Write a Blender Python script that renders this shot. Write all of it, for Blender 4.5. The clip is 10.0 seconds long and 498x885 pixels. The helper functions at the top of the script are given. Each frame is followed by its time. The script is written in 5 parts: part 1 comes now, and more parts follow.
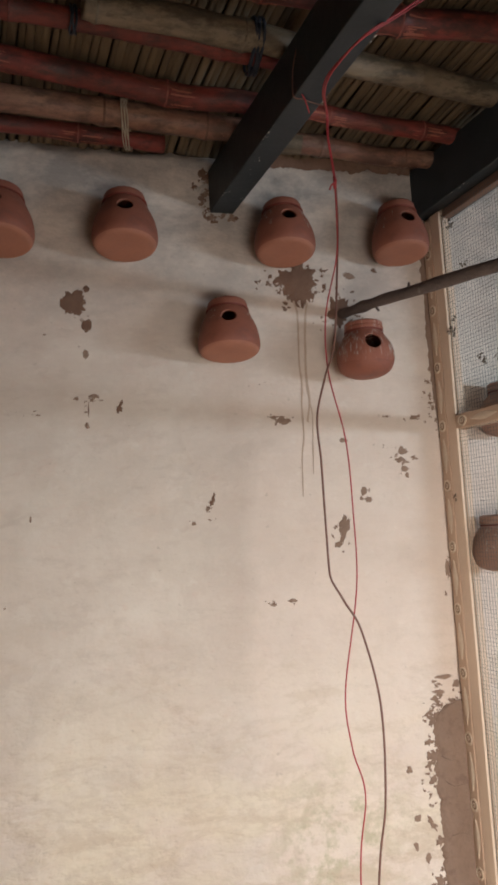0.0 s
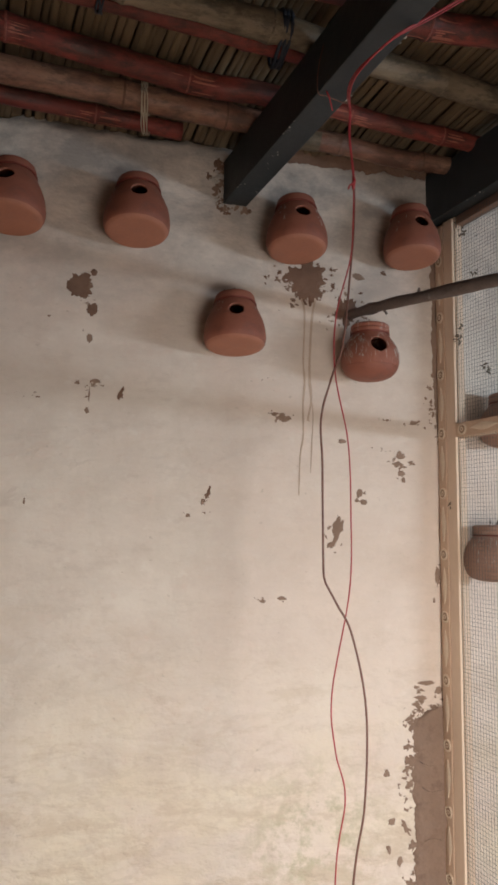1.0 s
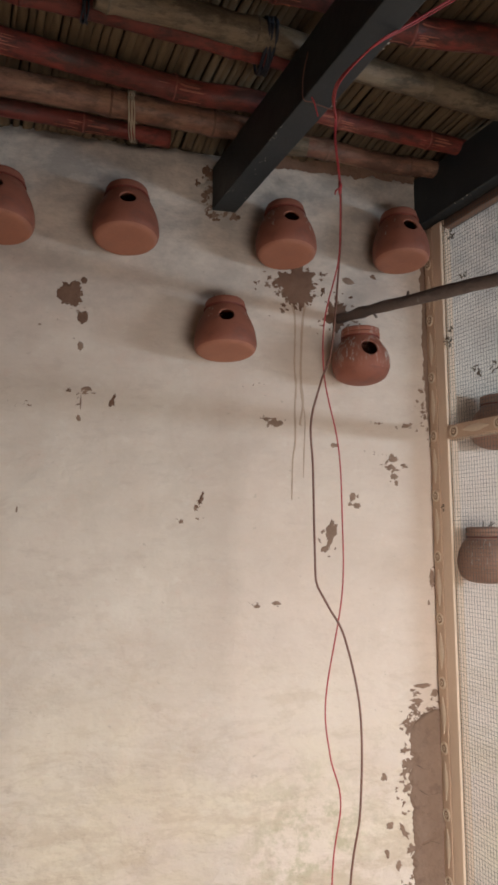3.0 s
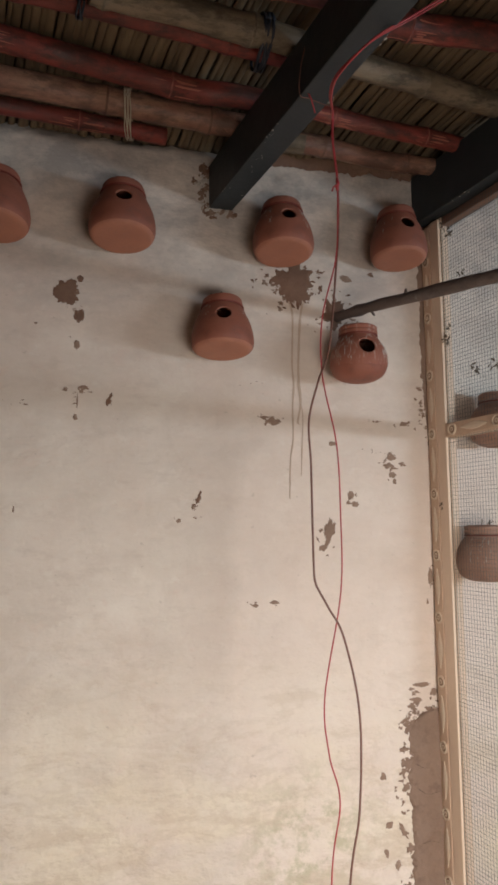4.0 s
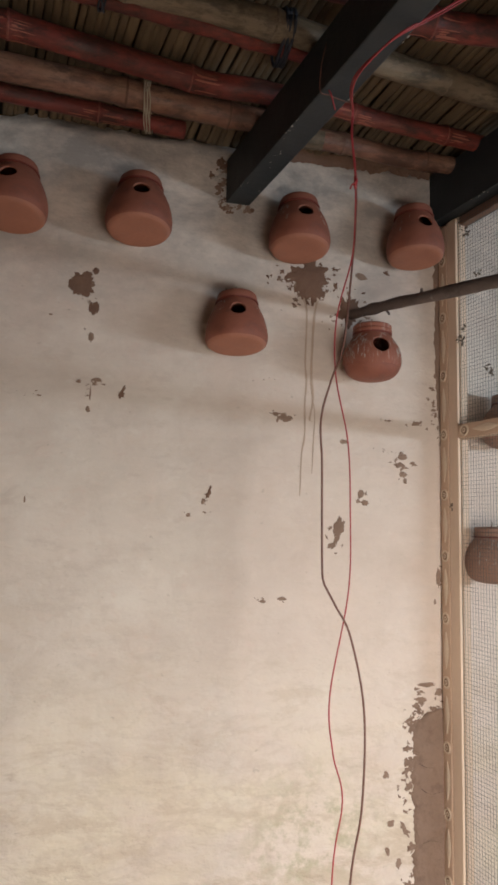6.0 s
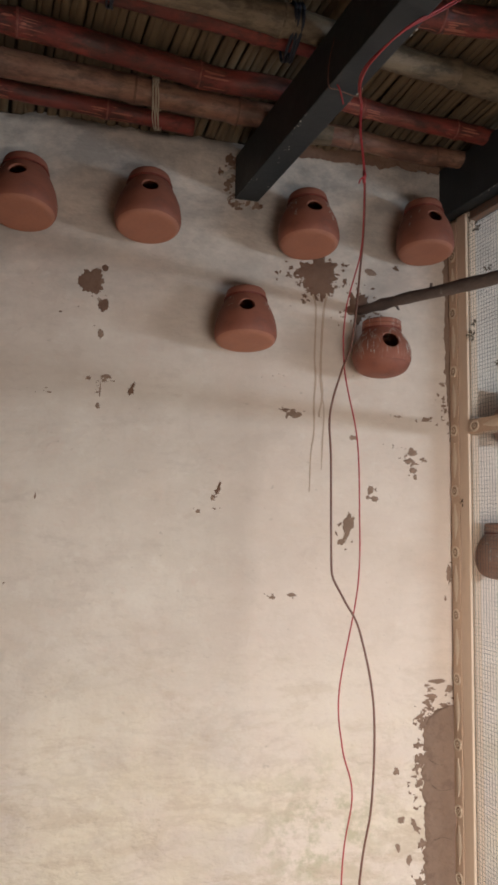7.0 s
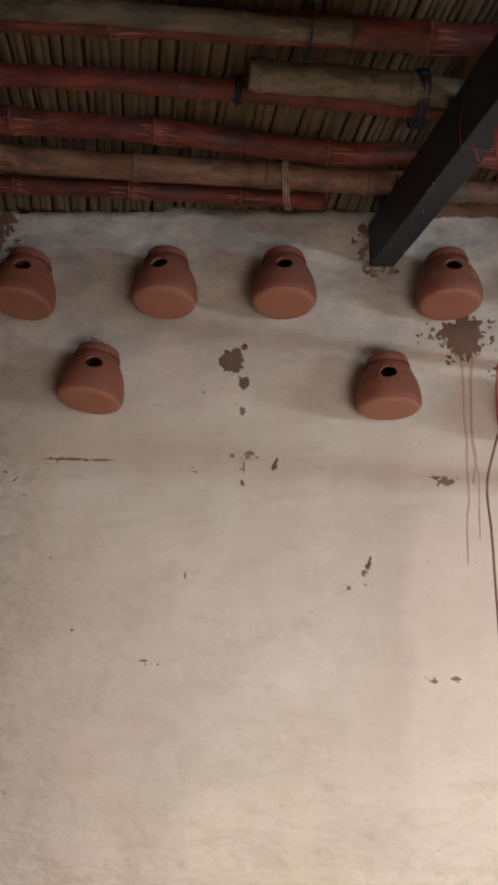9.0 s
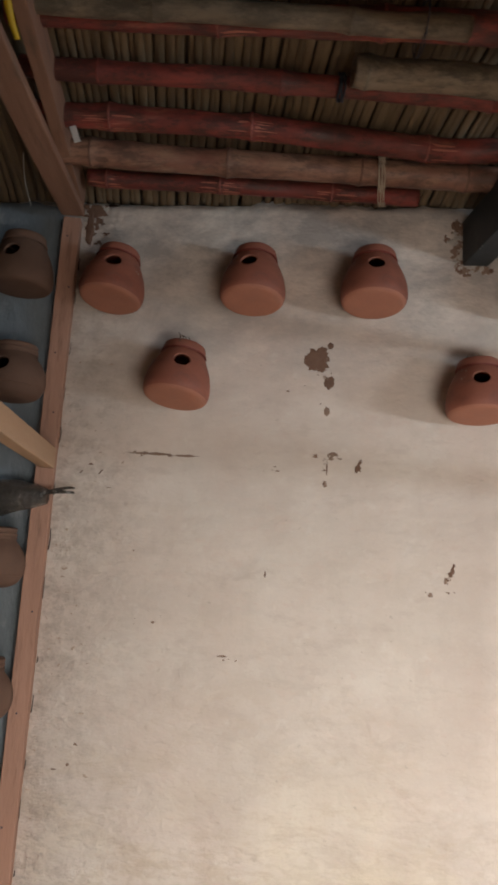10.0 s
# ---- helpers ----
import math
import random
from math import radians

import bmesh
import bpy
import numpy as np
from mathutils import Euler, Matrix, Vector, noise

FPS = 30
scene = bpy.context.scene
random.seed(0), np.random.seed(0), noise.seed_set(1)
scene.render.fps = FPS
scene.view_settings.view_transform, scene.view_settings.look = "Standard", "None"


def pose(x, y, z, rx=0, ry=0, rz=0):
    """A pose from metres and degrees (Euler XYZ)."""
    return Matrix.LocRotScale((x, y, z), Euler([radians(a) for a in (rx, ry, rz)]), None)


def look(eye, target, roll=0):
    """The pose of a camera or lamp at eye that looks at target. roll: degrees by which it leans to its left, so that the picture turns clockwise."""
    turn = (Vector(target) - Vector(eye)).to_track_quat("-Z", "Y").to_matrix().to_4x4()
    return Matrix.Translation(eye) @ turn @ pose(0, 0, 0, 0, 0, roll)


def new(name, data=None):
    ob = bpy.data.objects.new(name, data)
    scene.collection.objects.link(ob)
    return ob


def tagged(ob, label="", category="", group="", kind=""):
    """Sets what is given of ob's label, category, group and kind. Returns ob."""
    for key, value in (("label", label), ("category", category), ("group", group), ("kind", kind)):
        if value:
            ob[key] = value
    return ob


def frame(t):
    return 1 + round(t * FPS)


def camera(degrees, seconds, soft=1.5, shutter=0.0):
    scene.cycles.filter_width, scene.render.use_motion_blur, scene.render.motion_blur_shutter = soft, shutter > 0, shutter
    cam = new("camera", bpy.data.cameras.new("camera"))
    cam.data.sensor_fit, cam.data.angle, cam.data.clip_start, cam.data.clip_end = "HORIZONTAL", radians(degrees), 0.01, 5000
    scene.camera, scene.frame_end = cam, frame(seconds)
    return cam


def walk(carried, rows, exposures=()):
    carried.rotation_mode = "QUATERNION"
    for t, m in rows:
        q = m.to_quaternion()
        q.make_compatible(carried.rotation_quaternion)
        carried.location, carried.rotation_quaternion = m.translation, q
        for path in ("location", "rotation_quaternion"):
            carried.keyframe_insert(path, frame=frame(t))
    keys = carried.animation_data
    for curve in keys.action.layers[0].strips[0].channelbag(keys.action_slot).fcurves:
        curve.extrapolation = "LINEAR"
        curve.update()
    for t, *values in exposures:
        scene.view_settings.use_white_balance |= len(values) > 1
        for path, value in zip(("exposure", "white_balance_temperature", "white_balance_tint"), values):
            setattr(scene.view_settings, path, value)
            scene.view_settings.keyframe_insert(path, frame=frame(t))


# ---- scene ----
cam = camera(39.5, 10.0, soft=3.0, shutter=0.6)
PATH = [
    (0, (0.163, -2.226, 1.703), (0.554, -0.282, 1.967), -2.3),
    (0.2, (0.162, -2.226, 1.705), (0.549, -0.28, 1.95), -2.0),
    (0.5, (0.159, -2.221, 1.709), (0.56, -0.276, 1.946), -0.8),
    (0.8, (0.147, -2.221, 1.71), (0.553, -0.274, 1.959), 0.8),
    (1, (0.139, -2.213, 1.712), (0.556, -0.272, 1.955), 1.3),
    (1.5, (0.151, -2.222, 1.713), (0.593, -0.29, 1.975), 0.1),
    (2, (0.15, -2.219, 1.71), (0.593, -0.285, 1.96), 0.3),
    (2.5, (0.152, -2.221, 1.714), (0.574, -0.283, 1.97), 0.5),
    (4, (0.156, -2.209, 1.71), (0.587, -0.274, 1.967), 0.2),
    (4.5, (0.145, -2.205, 1.717), (0.575, -0.269, 1.973), 1.6),
    (5, (0.138, -2.201, 1.718), (0.542, -0.258, 1.969), 1.9),
    (5.5, (0.149, -2.21, 1.718), (0.554, -0.267, 1.959), 1.7),
    (7, (0.157, -2.212, 1.71), (0.53, -0.261, 1.943), 1.7),
    (7.5, (0.188, -2.208, 1.705), (0.524, -0.247, 1.907), 1.3),
    (7.7, (0.215, -2.216, 1.704), (0.532, -0.251, 1.94), 0.8),
    (8, (0.255, -2.22, 1.702), (0.543, -0.256, 1.95), 1.1),
    (8.2, (0.247, -2.209, 1.72), (0.481, -0.236, 2.007), 3.0),
    (8.5, (0.235, -2.182, 1.749), (0.304, -0.206, 2.049), -0.2),
    (8.8, (0.19, -2.174, 1.754), (0.147, -0.208, 2.128), -0.1),
    (9, (0.162, -2.17, 1.758), (0.115, -0.21, 2.154), 0.8),
    (9.2, (0.139, -2.176, 1.771), (0.074, -0.208, 2.174), 1.2),
    (9.5, (0.107, -2.173, 1.792), (-0.086, -0.205, 2.096), 2.2),
    (9.8, (0.079, -2.174, 1.808), (-0.113, -0.212, 2.142), 2.5),
    (10, (0.062, -2.178, 1.819), (-0.134, -0.216, 2.151), 3.5),
]
walk(cam, [(t, look(eye, target, roll)) for t, eye, target, roll in PATH],
     [(0.0, 0.30), (4.0, 0.27), (5.5, 0.27), (8.5, 0.28), (9.5, 0.40), (10.0, 0.50)])

# ---- light ----
world = bpy.data.worlds.new("sky")
scene.world = world
world.use_nodes = True
wn = world.node_tree.nodes
sky = wn.new("ShaderNodeTexSky")
sky.sky_type, sky.sun_disc = "NISHITA", False
sky.sun_elevation, sky.sun_rotation = radians(36.6), radians(167.6)
world.node_tree.links.new(sky.outputs["Color"], wn["Background"].inputs["Color"])
wn["Background"].inputs["Strength"].default_value = 0.12


def lamp(name, kind, energy, color, m, size=None):
    data = bpy.data.lights.new(name, kind)
    data.energy, data.color = energy, color
    if kind == "SUN":
        data.angle = radians(0.5)
    else:
        data.shape, data.size, data.size_y = "RECTANGLE", size[0], size[1]
    ob = new(name, data)
    ob.matrix_world = m
    return ob


SUN_FROM = Vector((0.22, -1.0, 0.76)).normalized()
lamp("sun", "SUN", 2.5, (1.0, 0.95, 0.88), look(SUN_FROM * 20, (0, 0, 0)))
# the sky's light in the doorway behind and in the side opening of the next cage
lamp("doorway_skylight", "AREA", 73, (1.0, 0.94, 0.875), look((1.02, -3.02, 1.0), (1.12, -1.62, -0.45)), (1.15, 1.85))
lamp("side_skylight", "AREA", 41, (0.74, 0.88, 1.0), look((3.56, -2.15, 1.925), (1.2, 0.0, 2.05)), (1.35, 0.17))

# ---- materials ----


def material(name, color, other=None, scale=6.0, rough=0.8, bump=0.2, fine=60.0, stretch=(1, 1, 1), metal=0.0, spread=0.5,
             third=None, third_scale=2.0, third_at=0.55, piece=0.0, spec=0.35):
    """A procedural surface: two colours mixed by noise, a third in broad patches, fine grain in colour and bump."""
    m = bpy.data.materials.new(name)
    m.use_nodes = True
    nt = m.node_tree
    n, link = nt.nodes, nt.links.new
    bsdf = n["Principled BSDF"]
    coord, mapping = n.new("ShaderNodeTexCoord"), n.new("ShaderNodeMapping")
    link(coord.outputs["Object"], mapping.inputs["Vector"])
    mapping.inputs["Scale"].default_value = stretch

    def noise_of(s, detail=6.0, rough_=0.6):
        t = n.new("ShaderNodeTexNoise")
        t.inputs["Scale"].default_value, t.inputs["Detail"].default_value, t.inputs["Roughness"].default_value = s, detail, rough_
        link(mapping.outputs["Vector"], t.inputs["Vector"])
        return t.outputs["Fac"]

    def ramp(fac, a, b):
        r = n.new("ShaderNodeMapRange")
        r.inputs["From Min"].default_value, r.inputs["From Max"].default_value = a, b
        link(fac, r.inputs["Value"])
        return r.outputs["Result"]

    def mix(fac, a, b, mode="MIX"):
        x = n.new("ShaderNodeMix")
        x.data_type, x.blend_type = "RGBA", mode
        for value, slot in ((fac, x.inputs[0]), (a, x.inputs[6]), (b, x.inputs[7])):
            if isinstance(value, (tuple, float)):
                slot.default_value = (*value, 1) if isinstance(value, tuple) else value
            else:
                link(value, slot)
        return x.outputs[2]

    other = other or tuple(c * 0.75 for c in color)
    col = mix(ramp(noise_of(scale), 0.5 - spread / 2, 0.5 + spread / 2), color, other)
    if third:
        col = mix(ramp(noise_of(third_scale, 8.0, 0.65), third_at, third_at + 0.12), col, third)
    grain = noise_of(fine, 4.0)
    col = mix(0.25, col, mix(grain, tuple(c * 0.5 for c in color), tuple(min(1.0, c * 1.4) for c in color)))
    if piece:
        info, hsv = n.new("ShaderNodeObjectInfo"), n.new("ShaderNodeHueSaturation")
        geo = n.new("ShaderNodeNewGeometry")
        add = n.new("ShaderNodeMath")
        add.operation = "ADD"
        link(info.outputs["Random"], add.inputs[0])
        link(geo.outputs["Random Per Island"], add.inputs[1])
        link(ramp_to(n, link, add.outputs[0], 0, 2, 1 - piece, 1 + piece), hsv.inputs["Value"])
        link(col, hsv.inputs["Color"])
        col = hsv.outputs["Color"]
    link(col, bsdf.inputs["Base Color"])
    link(ramp_to(n, link, grain, 0, 1, max(0.05, rough - 0.15), min(1.0, rough + 0.12)), bsdf.inputs["Roughness"])
    bsdf.inputs["Metallic"].default_value = metal
    bsdf.inputs["Specular IOR Level"].default_value = spec
    if bump:
        b1, b2 = n.new("ShaderNodeBump"), n.new("ShaderNodeBump")
        b1.inputs["Strength"].default_value, b1.inputs["Distance"].default_value = bump, 0.02
        b2.inputs["Strength"].default_value, b2.inputs["Distance"].default_value = bump, 0.004
        link(noise_of(scale * 1.7), b1.inputs["Height"])
        link(grain, b2.inputs["Height"])
        link(b1.outputs["Normal"], b2.inputs["Normal"])
        link(b2.outputs["Normal"], bsdf.inputs["Normal"])
    return m


def ramp_to(n, link, fac, a, b, c, d):
    r = n.new("ShaderNodeMapRange")
    for key, value in (("From Min", a), ("From Max", b), ("To Min", c), ("To Max", d)):
        r.inputs[key].default_value = value
    link(fac, r.inputs["Value"])
    return r.outputs["Result"]




def plaster_material():
    """Limewash over mud: cloudy coats, brush marks, grey and pinkish smears, scuffs, and trowelled relief that is rougher low down."""
    m = bpy.data.materials.new("limewashed_plaster")
    m.use_nodes = True
    nt = m.node_tree
    n, link = nt.nodes, nt.links.new
    bsdf = n["Principled BSDF"]
    geo = n.new("ShaderNodeNewGeometry")

    def tex(scale, stretch=(1, 1, 1), detail=6.0, rough=0.6, shift=0.0, warp=0.0):
        mp = n.new("ShaderNodeMapping")
        mp.inputs["Scale"].default_value = stretch
        mp.inputs["Location"].default_value = (shift, shift * 0.7, shift * 1.3)
        link(geo.outputs["Position"], mp.inputs["Vector"])
        t = n.new("ShaderNodeTexNoise")
        t.inputs["Scale"].default_value, t.inputs["Detail"].default_value, t.inputs["Roughness"].default_value, t.inputs["Distortion"].default_value = scale, detail, rough, warp
        link(mp.outputs["Vector"], t.inputs["Vector"])
        return t.outputs["Fac"]

    def mix(fac, a_, b_, mode="MIX"):
        x = n.new("ShaderNodeMix")
        x.data_type, x.blend_type = "RGBA", mode
        for value, slot in ((fac, x.inputs[0]), (a_, x.inputs[6]), (b_, x.inputs[7])):
            if isinstance(value, (tuple, float)):
                slot.default_value = (*value, 1) if isinstance(value, tuple) else value
            else:
                link(value, slot)
        return x.outputs[2]

    def sharp(fac, a_, b_, top=1.0):
        return ramp_to(n, link, fac, a_, b_, 0.0, top)
    col = mix(sharp(tex(1.1, (1, 1, 1.3), 5, 0.6, 0, 0.2), 0.36, 0.64), (0.77, 0.69, 0.61), (0.70, 0.595, 0.52))
    col = mix(sharp(tex(0.9, (2.2, 1, 0.7), 5, 0.6, 3.1), 0.44, 0.60, 0.7), col, (0.70, 0.575, 0.495))
    col = mix(sharp(tex(5, (0.6, 1, 3.2), 8, 0.7, 7.7, 0.15), 0.48, 0.68, 0.20), col, (0.56, 0.495, 0.43))
    col = mix(sharp(tex(2.1, (0.8, 1, 1.6), 7, 0.7, 1.7, 0.2), 0.52, 0.66, 0.35), col, (0.81, 0.75, 0.665))
    col = mix(sharp(tex(9, (1.5, 1, 0.5), 6, 0.7, 5.0), 0.56, 0.70, 0.18), col, (0.50, 0.43, 0.36))
    col = mix(sharp(tex(2.6, (0.8, 1, 1.2), 6, 0.62, 12.3, 0.3), 0.48, 0.66, 0.36), col, (0.575, 0.50, 0.43))
    col = mix(sharp(tex(6.5, (0.7, 1, 1.1), 7, 0.66, 15.1, 0.3), 0.52, 0.68, 0.35), col, (0.60, 0.49, 0.42))
    sep0 = n.new("ShaderNodeSeparateXYZ")
    link(geo.outputs["Position"], sep0.inputs["Vector"])

    def times(a_, b_):
        x = n.new("ShaderNodeMath")
        x.operation = "MULTIPLY"
        link(a_, x.inputs[0])
        link(b_, x.inputs[1])
        return x.outputs[0]
    # short trowel marks and rubbed spots
    col = mix(sharp(tex(11, (0.6, 1, 1.5), 9, 0.72, 81.0, 0.1), 0.555, 0.64, 0.27), col, (0.53, 0.435, 0.375))
    col = mix(sharp(tex(15, (0.7, 1, 1.3), 8, 0.74, 91.0, 0.1), 0.57, 0.65, 0.28), col, (0.71, 0.54, 0.46))
    col = mix(sharp(tex(19, (0.8, 1, 1.2), 7, 0.7, 97.0, 0.1), 0.59, 0.66, 0.22), col, (0.84, 0.79, 0.72))
    # doorway light's upright edge put into colour: pinker at right, darker band at left
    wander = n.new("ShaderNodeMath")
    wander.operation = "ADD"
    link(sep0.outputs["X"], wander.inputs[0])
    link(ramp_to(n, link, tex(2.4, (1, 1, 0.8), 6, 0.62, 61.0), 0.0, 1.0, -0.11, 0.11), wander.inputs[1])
    lit_side = ramp_to(n, link, wander.outputs[0], 0.585, 0.635, 0.0, 0.45)
    col = mix(times(lit_side, ramp_to(n, link, sep0.outputs["Z"], 2.3, 1.6, 0.0, 1.0)), col, (0.80, 0.66, 0.575))
    shade_band = times(ramp_to(n, link, wander.outputs[0], 0.40, 0.56, 0.0, 0.42), ramp_to(n, link, wander.outputs[0], 0.64, 0.57, 0.0, 1.0))
    col = mix(times(shade_band, ramp_to(n, link, sep0.outputs["Z"], 1.15, 1.4, 0.1, 1.0)), col, (0.58, 0.47, 0.40))
    # yellowed lime low down
    col = mix(times(sharp(tex(1.9, (0.8, 1, 1.3), 7, 0.66, 71.0, 0.15), 0.46, 0.62, 0.5), ramp_to(n, link, sep0.outputs["Z"], 1.35, 0.9, 0.0, 1.0)), col, (0.78, 0.68, 0.50))
    # greenish mould in one damp place
    far = n.new("ShaderNodeVectorMath")
    far.operation, far.inputs[1].default_value = "DISTANCE", (0.86, 0.0, 0.74)
    link(geo.outputs["Position"], far.inputs[0])
    col = mix(times(ramp_to(n, link, far.outputs["Value"], 0.10, 0.30, 0.75, 0.0), sharp(tex(14, (1, 1, 1), 8, 0.72, 111.0), 0.46, 0.60)), col, (0.46, 0.42, 0.27))
    # edges of old flaked coats, their ridge shading put into the brown, mostly low down
    edge = n.new("ShaderNodeMath")
    edge.operation = "ABSOLUTE"
    sub = n.new("ShaderNodeMath")
    sub.operation, sub.inputs[1].default_value = "SUBTRACT", 0.5
    link(tex(5.0, (0.7, 1, 1.5), 7, 0.6, 21.0, 0.3), sub.inputs[0])
    link(sub.outputs[0], edge.inputs[0])
    edge_shading = n.new("ShaderNodeMath")
    edge_shading.operation = "MULTIPLY"
    link(ramp_to(n, link, edge.outputs[0], 0.0, 0.035, 0.32, 0.0), edge_shading.inputs[0])
    link(ramp_to(n, link, sep0.outputs["Z"], 1.5, 0.9, 0.12, 0.8), edge_shading.inputs[1])
    col = mix(edge_shading.outputs[0], col, (0.50, 0.40, 0.30))
    # more low flaking, its relief shading also put into the colour
    low = ramp_to(n, link, sep0.outputs["Z"], 1.5, 0.75, 0.10, 0.72)
    patch = n.new("ShaderNodeMath")
    patch.operation = "MULTIPLY"
    link(sharp(tex(7.5, (0.55, 1, 1.5), 8, 0.72, 31.0, 0.2), 0.53, 0.62), patch.inputs[0])
    link(low, patch.inputs[1])
    col = mix(patch.outputs[0], col, (0.60, 0.485, 0.375))
    # patchy soot, plus shade towards the ceiling put into the same grey
    grime_shade = n.new("ShaderNodeMath")
    grime_shade.operation = "MULTIPLY"
    link(sharp(tex(4.2, (0.8, 1, 1.3), 9, 0.72, 51.0, 0.15), 0.40, 0.60), grime_shade.inputs[0])
    link(ramp_to(n, link, sep0.outputs["Z"], 2.25, 2.85, 0.04, 0.9), grime_shade.inputs[1])
    col = mix(grime_shade.outputs[0], col, (0.335, 0.30, 0.275))
    crumbs = n.new("ShaderNodeMath")
    crumbs.operation = "MULTIPLY"
    link(sharp(tex(22, (0.8, 1, 1.2), 8, 0.74, 41.0), 0.47, 0.63), crumbs.inputs[0])
    link(ramp_to(n, link, sep0.outputs["X"], -0.78, -0.42, 0.85, 0.05), crumbs.inputs[1])
    col = mix(crumbs.outputs[0], col, (0.49, 0.405, 0.34))
    col = mix(sharp(tex(34, (1, 1, 1.4), 4, 0.6, 9.0), 0.68, 0.74, 0.45), col, (0.42, 0.345, 0.28))
    col = mix(0.06, col, mix(tex(160, (1, 1, 1), 3, 0.6), (0.35, 0.30, 0.25), (0.95, 0.9, 0.84)))
    link(col, bsdf.inputs["Base Color"])
    bsdf.inputs["Roughness"].default_value, bsdf.inputs["Specular IOR Level"].default_value = 0.88, 0.22
    sep = n.new("ShaderNodeSeparateXYZ")
    link(geo.outputs["Position"], sep.inputs["Vector"])
    last = None
    for scale, stretch, depth, strength in ((3.0, (0.9, 1, 1.25), 0.045, 0.42), (8, (0.8, 1, 1.3), 0.022, 0.46), (24, (0.8, 1, 1.3), 0.007, 0.22), (90, (1, 1, 1), 0.0015, 0.12)):
        bp = n.new("ShaderNodeBump")
        bp.inputs["Strength"].default_value, bp.inputs["Distance"].default_value = strength, depth
        link(tex(scale, stretch, 5, 0.6, scale, 0.1), bp.inputs["Height"])
        if last:
            link(last, bp.inputs["Normal"])
        last = bp.outputs["Normal"]
    # flaked coats near the foot of the wall
    fl = n.new("ShaderNodeBump")
    fl.inputs["Distance"].default_value = 0.014
    link(ramp_to(n, link, sep.outputs["Z"], 1.7, 0.8, 0.12, 0.60), fl.inputs["Strength"])
    link(sharp(tex(4.5, (0.85, 1, 1.3), 5, 0.55, 2.2, 0.1), 0.42, 0.60), fl.inputs["Height"])
    link(last, fl.inputs["Normal"])
    # pitted rough coat beside the timber post
    pit = n.new("ShaderNodeBump")
    pit.inputs["Distance"].default_value = 0.022
    link(ramp_to(n, link, sep.outputs["X"], -0.80, -0.45, 0.95, 0.06), pit.inputs["Strength"])
    link(tex(28, (0.8, 1, 1.2), 7, 0.7, 41.0), pit.inputs["Height"])
    link(fl.outputs["Normal"], pit.inputs["Normal"])
    link(pit.outputs["Normal"], bsdf.inputs["Normal"])
    return m


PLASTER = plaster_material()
SOOT_PLASTER = material("grey_daub", (0.50, 0.45, 0.40), (0.40, 0.35, 0.30), 12, 0.95, 0.6, 90, spec=0.1)
GREYBLUE = material("grey_blue_plaster", (0.26, 0.295, 0.325), (0.15, 0.175, 0.195), 5.0, 0.9, 0.8, 45, (1, 1, 0.5), spec=0.2, third=(0.33, 0.355, 0.37), third_scale=16, third_at=0.56)
MUD = material("bare_mud", (0.225, 0.135, 0.095), (0.15, 0.088, 0.064), 14, 0.95, 0.6, 120, spec=0.1)
MUD_MID = material("dry_mud", (0.35, 0.245, 0.185), (0.25, 0.165, 0.125), 22, 0.95, 0.6, 110, spec=0.1)
MUD_PALE = material("pale_mud", (0.30, 0.205, 0.155), (0.225, 0.15, 0.112), 9, 0.95, 0.8, 70, spec=0.1, third=(0.20, 0.13, 0.10), third_scale=22, third_at=0.54)
STREAK = material("dried_mud_run", (0.56, 0.435, 0.345), (0.46, 0.35, 0.275), 14, 0.95, 0.2, 90, spec=0.1)
CLAY = material("terracotta", (0.33, 0.122, 0.080), (0.235, 0.082, 0.058), 6, 0.58, 0.2, 120, (1, 1, 1.8), spread=0.35, piece=0.10, third=(0.20, 0.085, 0.065), third_scale=11, third_at=0.54, spec=0.25)
CLAY_STREAKED = material("dropping_streaked_terracotta", (0.33, 0.125, 0.083), (0.25, 0.092, 0.066), 5, 0.65, 0.15, 60, (6, 6, 0.9), spread=0.4, third=(0.46, 0.37, 0.32), third_scale=13, third_at=0.545, spec=0.2)
CLAY_BASE = material("terracotta_base", (0.43, 0.182, 0.115), (0.34, 0.138, 0.09), 7, 0.65, 0.2, 80, spread=0.4, third=(0.36, 0.16, 0.11), third_scale=16, third_at=0.54)
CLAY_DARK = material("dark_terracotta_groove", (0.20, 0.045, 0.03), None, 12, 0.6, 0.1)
CLAY_WORN = material("worn_dull_clay", (0.38, 0.22, 0.16), (0.29, 0.155, 0.11), 7, 0.75, 0.3, 90, spread=0.4, third=(0.36, 0.29, 0.24), third_scale=12, third_at=0.58)
# dusty brown clay, darkened further for the dim cage's shade
CLAY_SHADED = material("shaded_clay", (0.165, 0.092, 0.062), (0.105, 0.060, 0.043), 9, 0.85, 0.15, 90)
DROPPING = material("white_dropping", (0.56, 0.51, 0.46), (0.45, 0.38, 0.33), 40, 0.85, 0.2)


